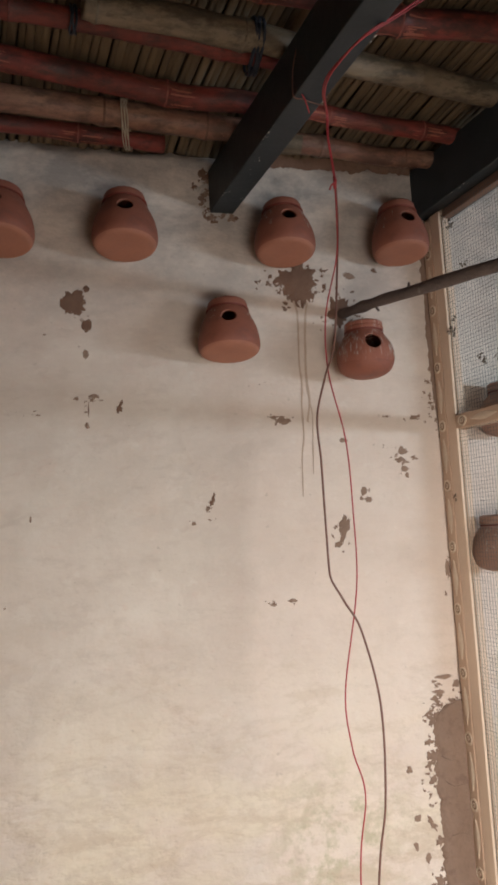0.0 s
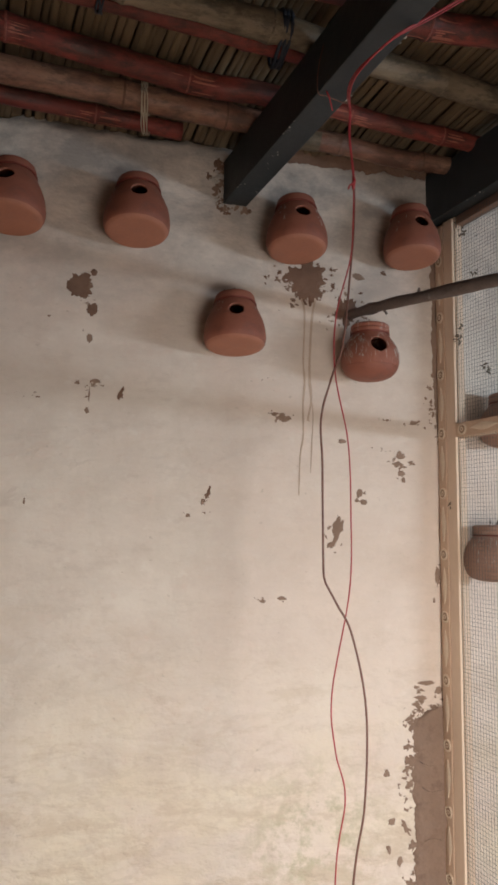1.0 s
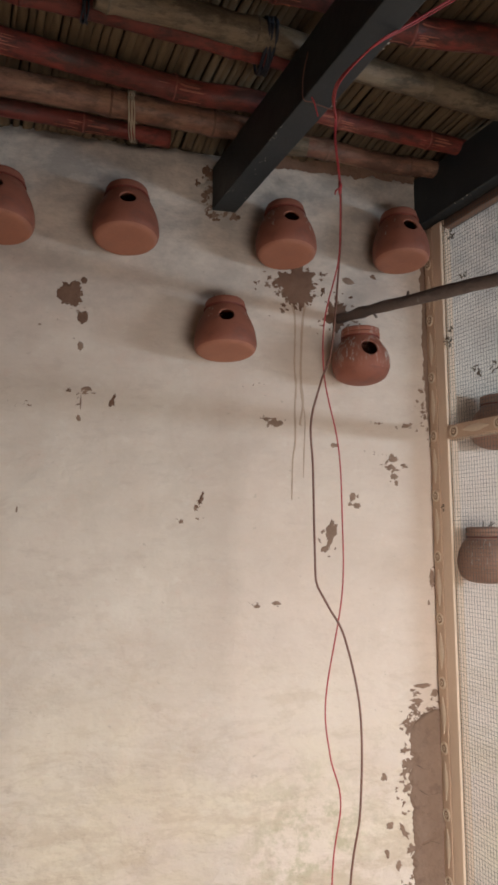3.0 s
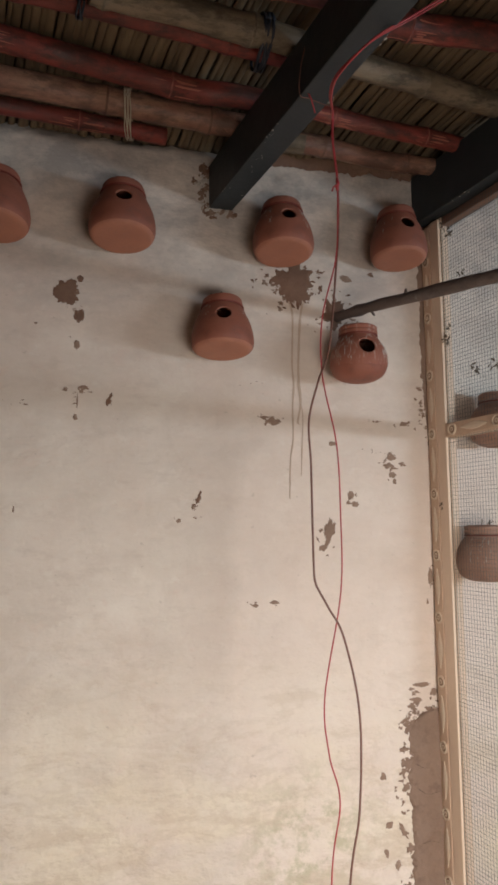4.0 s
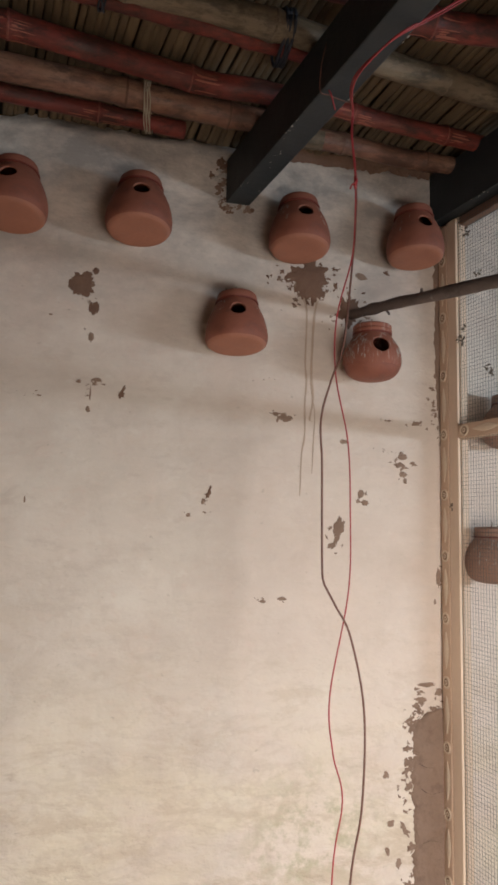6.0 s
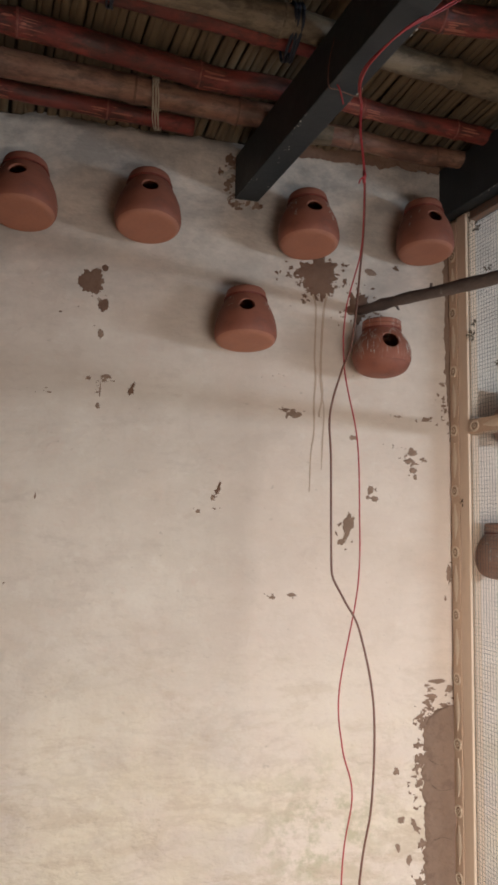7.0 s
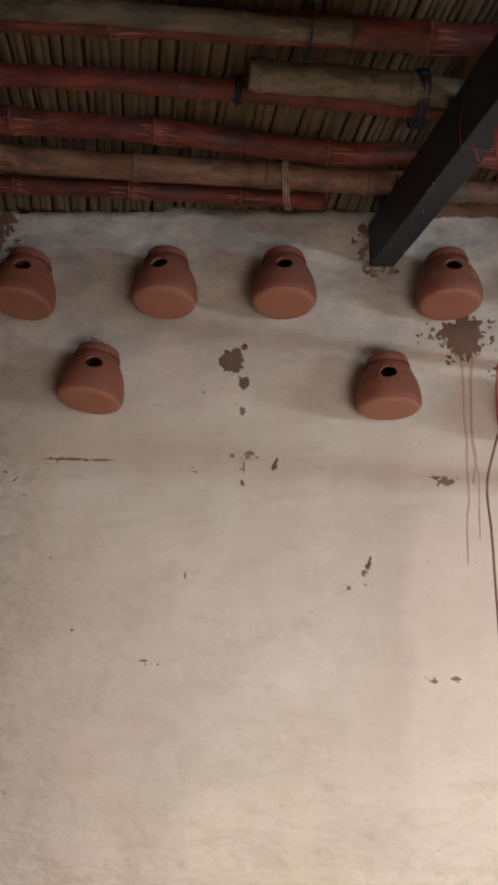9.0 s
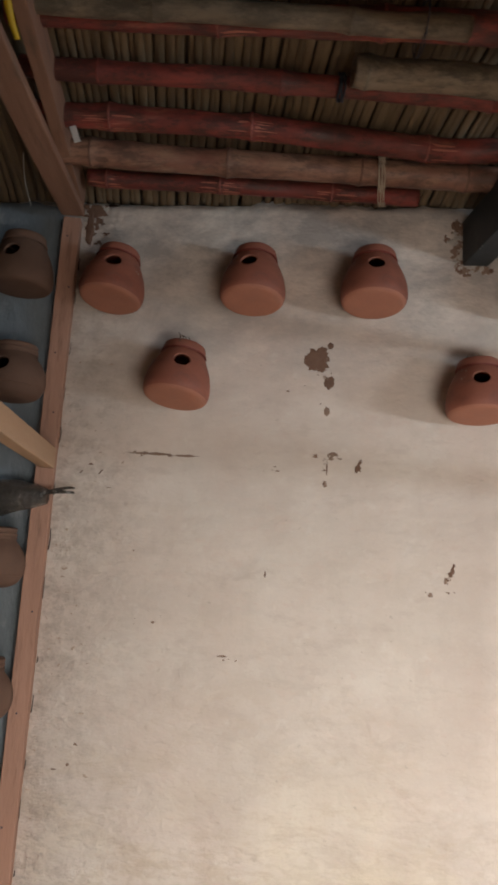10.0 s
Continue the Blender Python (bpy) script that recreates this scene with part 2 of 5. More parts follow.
def bamboo_material(name, base, worn, dirt, pale, gloss=0.45):
    """Bamboo skin: fibres along the pole, worn and dirty blotches, scuffs, fine lengthwise relief."""
    m = bpy.data.materials.new(name)
    m.use_nodes = True
    nt = m.node_tree
    n, link = nt.nodes, nt.links.new
    bsdf = n["Principled BSDF"]
    coord, info = n.new("ShaderNodeTexCoord"), n.new("ShaderNodeObjectInfo")
    shift = n.new("ShaderNodeVectorMath")
    shift.operation = "ADD"
    comb = n.new("ShaderNodeCombineXYZ")
    link(ramp_to(n, link, info.outputs["Random"], 0, 1, 0, 40), comb.inputs[0])
    link(coord.outputs["Object"], shift.inputs[0])
    link(comb.outputs[0], shift.inputs[1])

    def tex(scale, stretch, detail=6.0, rough=0.6):
        mp, t = n.new("ShaderNodeMapping"), n.new("ShaderNodeTexNoise")
        mp.inputs["Scale"].default_value = stretch
        link(shift.outputs[0], mp.inputs["Vector"])
        link(mp.outputs["Vector"], t.inputs["Vector"])
        t.inputs["Scale"].default_value, t.inputs["Detail"].default_value, t.inputs["Roughness"].default_value = scale, detail, rough
        return t.outputs["Fac"]

    def mix(fac, a_, b_):
        x = n.new("ShaderNodeMix")
        x.data_type = "RGBA"
        for value, slot in ((fac, x.inputs[0]), (a_, x.inputs[6]), (b_, x.inputs[7])):
            if isinstance(value, tuple):
                slot.default_value = (*value, 1)
            else:
                link(value, slot)
        return x.outputs[2]

    def cut(fac, a_, b_, top=1.0):
        return ramp_to(n, link, fac, a_, b_, 0.0, top)
    fibre = tex(30, (0.10, 3, 3), 5)
    col = mix(cut(tex(4, (1.0, 2.2, 2.2)), 0.40, 0.62), base, worn)
    col = mix(cut(tex(9, (0.7, 1.6, 1.6), 8, 0.75), 0.46, 0.58, 0.8), col, dirt)
    col = mix(cut(tex(26, (0.5, 1.2, 1.2), 6, 0.75), 0.52, 0.62, 0.7), col, dirt)
    col = mix(cut(tex(5, (0.5, 2.5, 2.5), 7, 0.7), 0.58, 0.68, 0.5), col, pale)
    col = mix(cut(fibre, 0.52, 0.75, 0.55), col, dirt)
    link(col, bsdf.inputs["Base Color"])
    link(ramp_to(n, link, tex(12, (1, 1, 1)), 0.3, 0.7, gloss - 0.08, gloss + 0.25), bsdf.inputs["Roughness"])
    bsdf.inputs["Specular IOR Level"].default_value = 0.4
    b1, b2 = n.new("ShaderNodeBump"), n.new("ShaderNodeBump")
    b1.inputs["Strength"].default_value, b1.inputs["Distance"].default_value = 0.5, 0.012
    b2.inputs["Strength"].default_value, b2.inputs["Distance"].default_value = 0.4, 0.002
    link(tex(10, (0.6, 1.6, 1.6)), b1.inputs["Height"])
    link(fibre, b2.inputs["Height"])
    link(b1.outputs["Normal"], b2.inputs["Normal"])
    link(b2.outputs["Normal"], bsdf.inputs["Normal"])
    return m


RED_BAMBOO = bamboo_material("red_painted_bamboo", (0.25, 0.046, 0.034), (0.15, 0.034, 0.026), (0.055, 0.024, 0.019), (0.38, 0.14, 0.09), 0.5)
TAN_BAMBOO = bamboo_material("weathered_pink_bamboo", (0.32, 0.175, 0.115), (0.21, 0.085, 0.058), (0.10, 0.055, 0.04), (0.40, 0.28, 0.19))
GREY_BAMBOO = bamboo_material("grey_dried_bamboo", (0.245, 0.185, 0.125), (0.165, 0.122, 0.08), (0.075, 0.06, 0.042), (0.29, 0.25, 0.185), 0.5)
NODE_DARK = material("scorched_bamboo_node", (0.085, 0.042, 0.032), (0.24, 0.125, 0.08), 30, 0.6, 0.4)
SCRAPE = material("scraped_bamboo_fibre", (0.40, 0.14, 0.09), (0.30, 0.085, 0.058), 40, 0.7, 0.3)
NODE_PALE = material("scraped_bamboo_node", (0.34, 0.11, 0.08), (0.13, 0.03, 0.024), 70, 0.6, 0.5, spread=0.3)
REED = material("dry_reed", (0.172, 0.120, 0.070), (0.105, 0.071, 0.043), 7, 0.7, 0.3, 90, (4, 0.8, 4), spread=0.4, piece=0.4,
                third=(0.15, 0.105, 0.06), third_scale=2.0, third_at=0.55)
THATCH = material("dark_thatch", (0.11, 0.078, 0.05), None, 9, 0.95, 0.5)
BLACK = material("black_painted_timber", (0.028, 0.034, 0.039), (0.046, 0.054, 0.060), 8, 0.5, 0.15, 70, spread=0.5)
FLAKE = material("white_paint_fleck", (0.6, 0.58, 0.52), None, 30, 0.8, 0.1)
TIMBER = material("planed_pine", (0.74, 0.565, 0.425), (0.64, 0.47, 0.345), 5, 0.65, 0.15, 80, (4, 4, 0.5), spread=0.5, piece=0.1)
TIMBER_DARK = material("aged_pine", (0.30, 0.165, 0.11), (0.20, 0.105, 0.07), 5, 0.7, 0.25, 80, (0.6, 4, 4), spread=0.5, piece=0.12, third=(0.13, 0.085, 0.06), third_scale=7, third_at=0.56)
TIMBER_RAIL = material("handled_pine", (0.50, 0.325, 0.205), (0.40, 0.25, 0.155), 5, 0.7, 0.25, 80, (0.5, 4, 4), spread=0.5)
TIMBER_POST = material("weathered_pink_pine", (0.42, 0.235, 0.165), (0.33, 0.175, 0.12), 5, 0.7, 0.25, 80, (4, 4, 0.5), spread=0.5, piece=0.1, third=(0.22, 0.12, 0.085), third_scale=9, third_at=0.53)
CARVED = material("carved_pale_wood", (0.74, 0.60, 0.46), (0.64, 0.49, 0.36), 8, 0.65, 0.15, 90, (3, 3, 1), spread=0.5)
CARVED_HOLLOW_SHADE = material("carved_hollow_shade", (0.36, 0.24, 0.165), (0.27, 0.175, 0.12), 20, 0.8, 0.15, 90)
CARVED_DARK = material("carved_brown_ground", (0.62, 0.44, 0.32), (0.53, 0.36, 0.25), 8, 0.7, 0.15, 90, spread=0.5)
WIRE = material("galvanised_wire", (0.14, 0.14, 0.13), None, 30, 0.7, 0.0, metal=0.1)
RED_CABLE = material("red_plastic_cable", (0.42, 0.055, 0.06), (0.32, 0.035, 0.04), 12, 0.4, 0.05)
DARK_CABLE = material("dark_brown_cable", (0.20, 0.095, 0.070), (0.14, 0.066, 0.050), 8, 0.5, 0.05)
ROPE = material("cream_cord", (0.55, 0.46, 0.35), None, 60, 0.9, 0.3)
STRAP = material("blue_black_rubber", (0.03, 0.035, 0.05), None, 20, 0.55, 0.1)
BARK = material("grey_brown_bark", (0.165, 0.125, 0.11), (0.10, 0.078, 0.07), 18, 0.8, 0.6, 90, (1, 1, 1), spread=0.5, third=(0.30, 0.27, 0.25), third_scale=26, third_at=0.6)
TWIG = material("dry_twig", (0.14, 0.10, 0.07), None, 20, 0.9, 0.3)
YELLOW = material("yellow_tape", (0.62, 0.40, 0.02), None, 20, 0.5, 0.05)
PAPER = material("white_tag", (0.66, 0.60, 0.55), None, 20, 0.8, 0.05)
EARTH = material("swept_earth", (0.25, 0.205, 0.155), (0.20, 0.16, 0.12), 4, 0.95, 0.4, 70, spec=0.1)
PLASTIC = material("cloudy_plastic_film", (0.13, 0.115, 0.10), (0.07, 0.062, 0.055), 18, 0.15, 0.5, 60, spread=0.4,
                   third=(0.7, 0.68, 0.64), third_scale=14, third_at=0.6, spec=0.6)
PLASTIC.node_tree.nodes["Principled BSDF"].inputs["Transmission Weight"].default_value = 0.45

# ---- shapes ----


def mesh_of(name, verts, faces, mat, smooth=False):
    me = bpy.data.meshes.new(name)
    me.from_pydata([tuple(v) for v in verts], [], faces)
    for m in (mat if isinstance(mat, (list, tuple)) else [mat]):
        me.materials.append(m)
    if smooth:
        me.polygons.foreach_set("use_smooth", [True] * len(me.polygons))
    me.update()
    return me


def part(name, me, parent=None, label="", m=None):
    ob = new(name, me)
    if parent is not None:
        ob.parent = parent
    if m is not None:
        ob.matrix_basis = m
    if label:
        tagged(ob, label)
    return ob


def thing(name, at, label, category, group="", kind="", turn=0.0, tilt=0.0):
    ob = new(name)
    ob.empty_display_size = 0.05
    ob.matrix_basis = pose(*at, 0, tilt, turn)
    return tagged(ob, label, category, group, kind)


def box_bm(bm, size, at=(0, 0, 0), m=None, bevel=0.003):
    """A bevelled block added to bm."""
    r = bmesh.ops.create_cube(bm, size=1.0)
    vs = r["verts"]
    bmesh.ops.scale(bm, vec=size, verts=vs)
    bmesh.ops.translate(bm, vec=at, verts=vs)
    if bevel:
        es = {e for v in vs for e in v.link_edges}
        r2 = bmesh.ops.bevel(bm, geom=list(es), offset=bevel, segments=2, affect="EDGES", profile=0.6)
        vs = list({v for f in r2["faces"] for v in f.verts} | {v for v in vs if v.is_valid})
    if m is not None:
        bmesh.ops.transform(bm, matrix=m, verts=vs)


def block(name, size, at, mat, bevel=0.003, m=None):
    bm = bmesh.new()
    box_bm(bm, size, at, m, bevel)
    return bm_mesh(name, bm, mat)


def bm_mesh(name, bm, mat, smooth=False):
    me = bpy.data.meshes.new(name)
    bmesh.ops.recalc_face_normals(bm, faces=bm.faces)
    bm.to_mesh(me)
    bm.free()
    for m in (mat if isinstance(mat, (list, tuple)) else [mat]):
        me.materials.append(m)
    if smooth:
        me.polygons.foreach_set("use_smooth", [True] * len(me.polygons))
    return me


def tube(points, radius, sides=8, closed_ends=True):
    """Verts and faces of a round bar along points; radius is a number or a function of the step 0..1."""
    verts, faces = [], []
    pts = [Vector(p) for p in points]
    d = (pts[1] - pts[0]).normalized()
    a = d.cross(Vector((0.02, 0.03, 1)))
    a = a.normalized() if a.length > 0.05 else d.cross(Vector((1, 0, 0))).normalized()
    for i, p in enumerate(pts):
        d = (pts[min(i + 1, len(pts) - 1)] - pts[max(i - 1, 0)]).normalized()
        a = (a - d * a.dot(d)).normalized()
        b = d.cross(a)
        r = radius(i / (len(pts) - 1)) if callable(radius) else radius
        for k in range(sides):
            w = 2 * math.pi * k / sides
            verts.append(p + a * (r * math.cos(w)) + b * (r * math.sin(w)))
    for i in range(len(pts) - 1):
        for k in range(sides):
            k2 = (k + 1) % sides
            faces.append((i * sides + k, i * sides + k2, (i + 1) * sides + k2, (i + 1) * sides + k))
    if closed_ends:
        faces.append(tuple(range(sides - 1, -1, -1)))
        faces.append(tuple((len(pts) - 1) * sides + k for k in range(sides)))
    return verts, faces


def smooth_path(pts, n=12):
    """Catmull-Rom points through pts."""
    pts = [Vector(p) for p in pts]
    p = [pts[0] * 2 - pts[1]] + pts + [pts[-1] * 2 - pts[-2]]
    out = []
    for i in range(1, len(p) - 2):
        for k in range(n):
            t = k / n
            out.append(0.5 * ((2 * p[i]) + (p[i + 1] - p[i - 1]) * t + (2 * p[i - 1] - 5 * p[i] + 4 * p[i + 1] - p[i + 2]) * t * t
                              + (3 * p[i] - p[i - 1] - 3 * p[i + 1] + p[i + 2]) * t ** 3))
    return out + [pts[-1]]


def tube_mesh(name, pts, radius, mat, sides=8, smooth=True):
    v, f = tube(pts, radius, sides)
    return mesh_of(name, v, f, mat, smooth)


# ---- the shell ----
SKEW = Vector((0.19, -1.0, 0)).normalized()   # the way beams and cage partitions run from the back wall
ACROSS = Vector((1.0, 0.19, 0)).normalized()


def along(x, s, z, off=0.0):
    """A point s metres out from the back wall along a partition that starts at x, off metres to its right."""
    return Vector((x, 0, z)) + SKEW * s + ACROSS * off


def basis(x, s, z):
    """Pose with its x along the partition's way out, y to the partition's right, z up."""
    p = along(x, s, z)
    return Matrix(((SKEW.x, ACROSS.x, 0, p.x), (SKEW.y, ACROSS.y, 0, p.y), (0, 0, 1, p.z), (0, 0, 0, 1)))


def bulge(x, z):
    """How far the uneven plaster stands out."""
    low = max(0.0, min(1.0, (1.35 - z) / 0.6))
    v = 0.006 * noise.noise(Vector((x * 1.3, 0.0, z * 1.1))) + 0.003 * noise.noise(Vector((x * 5, 3.0, z * 6)))
    ridge = 1 - abs(2.2 * noise.noise(Vector((x * 2.3 + 0.6 * z, 11.0, z * 4.2 - 0.8 * x))))
    v += (0.0015 + 0.011 * low) * max(0.0, ridge) ** 3
    v += (0.0012 + 0.002 * low) * noise.noise(Vector((x * 11, 7.0, z * 15)))
    return v


def back_wall():
    x0, x1, z1, step = -3.2, 3.6, 3.0, 0.025
    nx, nz = int((x1 - x0) / step), int(z1 / step)
    verts = [(x0 + i * step, -bulge(x0 + i * step, k * step), k * step + (0.030 * noise.noise(Vector((i * 0.11, 0, 5))) + 0.022 * noise.noise(Vector((i * 0.43, 0, 8))) if k == nz else 0)) for k in range(nz + 1) for i in range(nx + 1)]
    w = nx + 1
    faces = [(k * w + i, k * w + i + 1, (k + 1) * w + i + 1, (k + 1) * w + i) for k in range(nz) for i in range(nx)]
    n = len(verts)
    verts += [(x0, 0.25, 0), (x1, 0.25, 0), (x1, 0.25, z1), (x0, 0.25, z1)]
    faces += [(n + 1, n, n + 3, n + 2), tuple([n + 3] + [nz * w + i for i in range(nx + 1)] + [n + 2]),
              tuple([n] + [k * w for k in range(nz + 1)] + [n + 3]), tuple([n + 1, n + 2] + [k * w + nx for k in range(nz, -1, -1)])]
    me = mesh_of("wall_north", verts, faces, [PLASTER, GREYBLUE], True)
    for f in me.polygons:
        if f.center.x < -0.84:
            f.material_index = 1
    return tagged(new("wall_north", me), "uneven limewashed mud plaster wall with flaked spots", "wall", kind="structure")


WALL = back_wall()


def slab(name, size, at, mat, label, category):
    return tagged(new(name, block(name, size, at, mat, 0.004)), label, category, kind="structure")


slab("floor", (7.0, 3.55, 0.2), (0.2, -1.525, -0.1), EARTH, "swept bare earth floor", "floor")
slab("ground", (400, 400, 0.2), (0, 0, -0.31), EARTH, "dry sandy ground outside", "ground")
slab("wall_west", (0.2, 3.55, 3.2), (-3.3, -1.525, 1.6), GREYBLUE, "grey plastered side wall", "wall")
# the wall behind, with a doorway
DOOR_L, DOOR_R, DOOR_H, Y_S = 0.37, 1.67, 2.05, -3.1
bm = bmesh.new()
box_bm(bm, (DOOR_L + 3.2, 0.2, 3.2), ((DOOR_L - 3.2) / 2, Y_S - 0.1, 1.6))
box_bm(bm, (3.6 - DOOR_R, 0.2, 3.2), ((DOOR_R + 3.6) / 2, Y_S - 0.1, 1.6))
box_bm(bm, (DOOR_R - DOOR_L, 0.2, 3.2 - DOOR_H), ((DOOR_L + DOOR_R) / 2, Y_S - 0.1, (3.2 + DOOR_H) / 2))
tagged(new("wall_south", bm_mesh("wall_south", bm, MUD_PALE)), "bare mud wall with an open doorway", "wall", kind="structure")
# the side wall of the next cage, with a wide opening
bm = bmesh.new()
box_bm(bm, (0.2, 3.55, 1.8), (3.7, -1.525, 0.90))
box_bm(bm, (0.2, 3.55, 1.15), (3.7, -1.525, 2.625))
box_bm(bm, (0.2, 1.7, 0.25), (3.7, -0.60, 1.925))
box_bm(bm, (0.2, 0.45, 0.25), (3.7, -3.075, 1.925))
tagged(new("wall_east", bm_mesh("wall_east", bm, MUD_PALE)), "bare mud side wall with a low wide window slit", "wall", kind="structure")


# unseen wall, added only to keep doorway light out of the dim cage
tagged(new("wall_cage", block("wall_cage", (1.42, 0.12, 3.08), (0, 0, 0), MUD_PALE, 0.004, basis(-0.86, 2.43, 1.54))), "unseen mud wall added to block doorway light from the dim cage", "wall", kind="structure")


def roof_z(y):
    return 3.040 - 0.055 * y - 0.036 * math.exp(min(0.0, y) / 0.08)


def ceiling():
    """Reeds laid side by side over the poles, with thatch above."""
    verts, faces, x = [], [], -3.6
    rnd = random.Random(4)
    while x < 4.4:
        wide = rnd.uniform(0.016, 0.031)
        lift, lean, bow = rnd.uniform(0, 0.006), rnd.uniform(-0.03, 0.03), rnd.uniform(-0.006, 0.006)
        pts = []
        s0 = -rnd.uniform(0.0, 0.05)
        for k in range(16):
            s = s0 + (3.75 - s0) * (k / 15) ** 2
            q = Vector((x, 0, 0)) + SKEW * s + ACROSS * (lean * (s - 0.8) * 0.25 + bow * math.sin(s * 4 + x * 9))
            pts.append(Vector((q.x, q.y, roof_z(q.y) + 0.008 + lift)))
        v, f = tube(pts, wide / 2, 8)
        for i, q in enumerate(v):
            c = pts[i // 8]
            q.z = c.z + (q.z - c.z) * 0.36 + 0.002 * noise.noise(Vector((x * 50, c.y * 6, 1)))
        n = len(verts)
        verts += v
        faces += [tuple(n + i for i in a) for a in f]
        x += wide * rnd.uniform(0.86, 1.04)
    n = len(verts)
    for dz in (0.026, 0.12):
        verts += [(x_, y_, 3.040 - 0.055 * y_ + dz) for x_, y_ in ((-3.6, 0.3), (4.4, 0.3), (4.4, -3.9), (-3.6, -3.9))]
    roof = [(0, 1, 2, 3), (7, 6, 5, 4), (0, 4, 5, 1), (1, 5, 6, 2), (2, 6, 7, 3), (3, 7, 4, 0)]
    m0 = len(faces)
    faces += [tuple(n + i for i in a) for a in roof]
    me = mesh_of("ceiling", verts, faces, [REED, THATCH], True)
    for f in me.polygons[m0:]:
        f.material_index, f.use_smooth = 1, False
    return tagged(new("ceiling", me), "ceiling of dry brown reeds laid side by side", "ceiling", kind="structure")


ceiling()

# ---- beams ----


def beam(x, wide, low, high, label):
    t = thing("roof_beam", (x, 0, low), label, "beam", "black roof beams")
    t.matrix_basis = basis(x, 0, low)
    part("beam_body", block("beam_body", (3.14, wide, high - low), (1.57 - 0.02, wide / 2, (high - low) / 2), BLACK, 0.004), t)
    rnd = random.Random(int(x * 100))
    v, f = [], []
    spots = [(rnd.uniform(0.05, 1.3), rnd.choice((0.0, wide, 0.4 * wide))) for k in range(7)]
    for k in range(34):
        s0, e0 = rnd.choice(spots)
        s, e = s0 + rnd.gauss(0, 0.03), min(wide, max(0.0, e0 + rnd.gauss(0, 0.006)))
        r = rnd.uniform(0.0005, 0.0018) * rnd.choice((1, 1, 1.6))
        n = len(v)
        for j in range(6):
            a = j * math.pi / 3
            v.append((s + r * 2 * math.cos(a), e + r * math.sin(a), -0.0012))
        v.append((s, e, -0.002))
        f += [(n + j, n + (j + 1) % 6, n + 6) for j in range(6)]
    part("paint_fleck", tagged_mesh(v, f), t, "white paint flecks along the beam's edge")["kind"] = "stuff"
    return t


def tagged_mesh(v, f):
    return mesh_of("paint_fleck", v, f, FLAKE)


beam(0.505, 0.080, 2.80, 2.955, "black-painted timber roof beam with chipped edges")
beam(1.252, 0.13, 2.813, 3.0, "black-painted timber beam over the wire partition")

# ---- bamboo poles ----


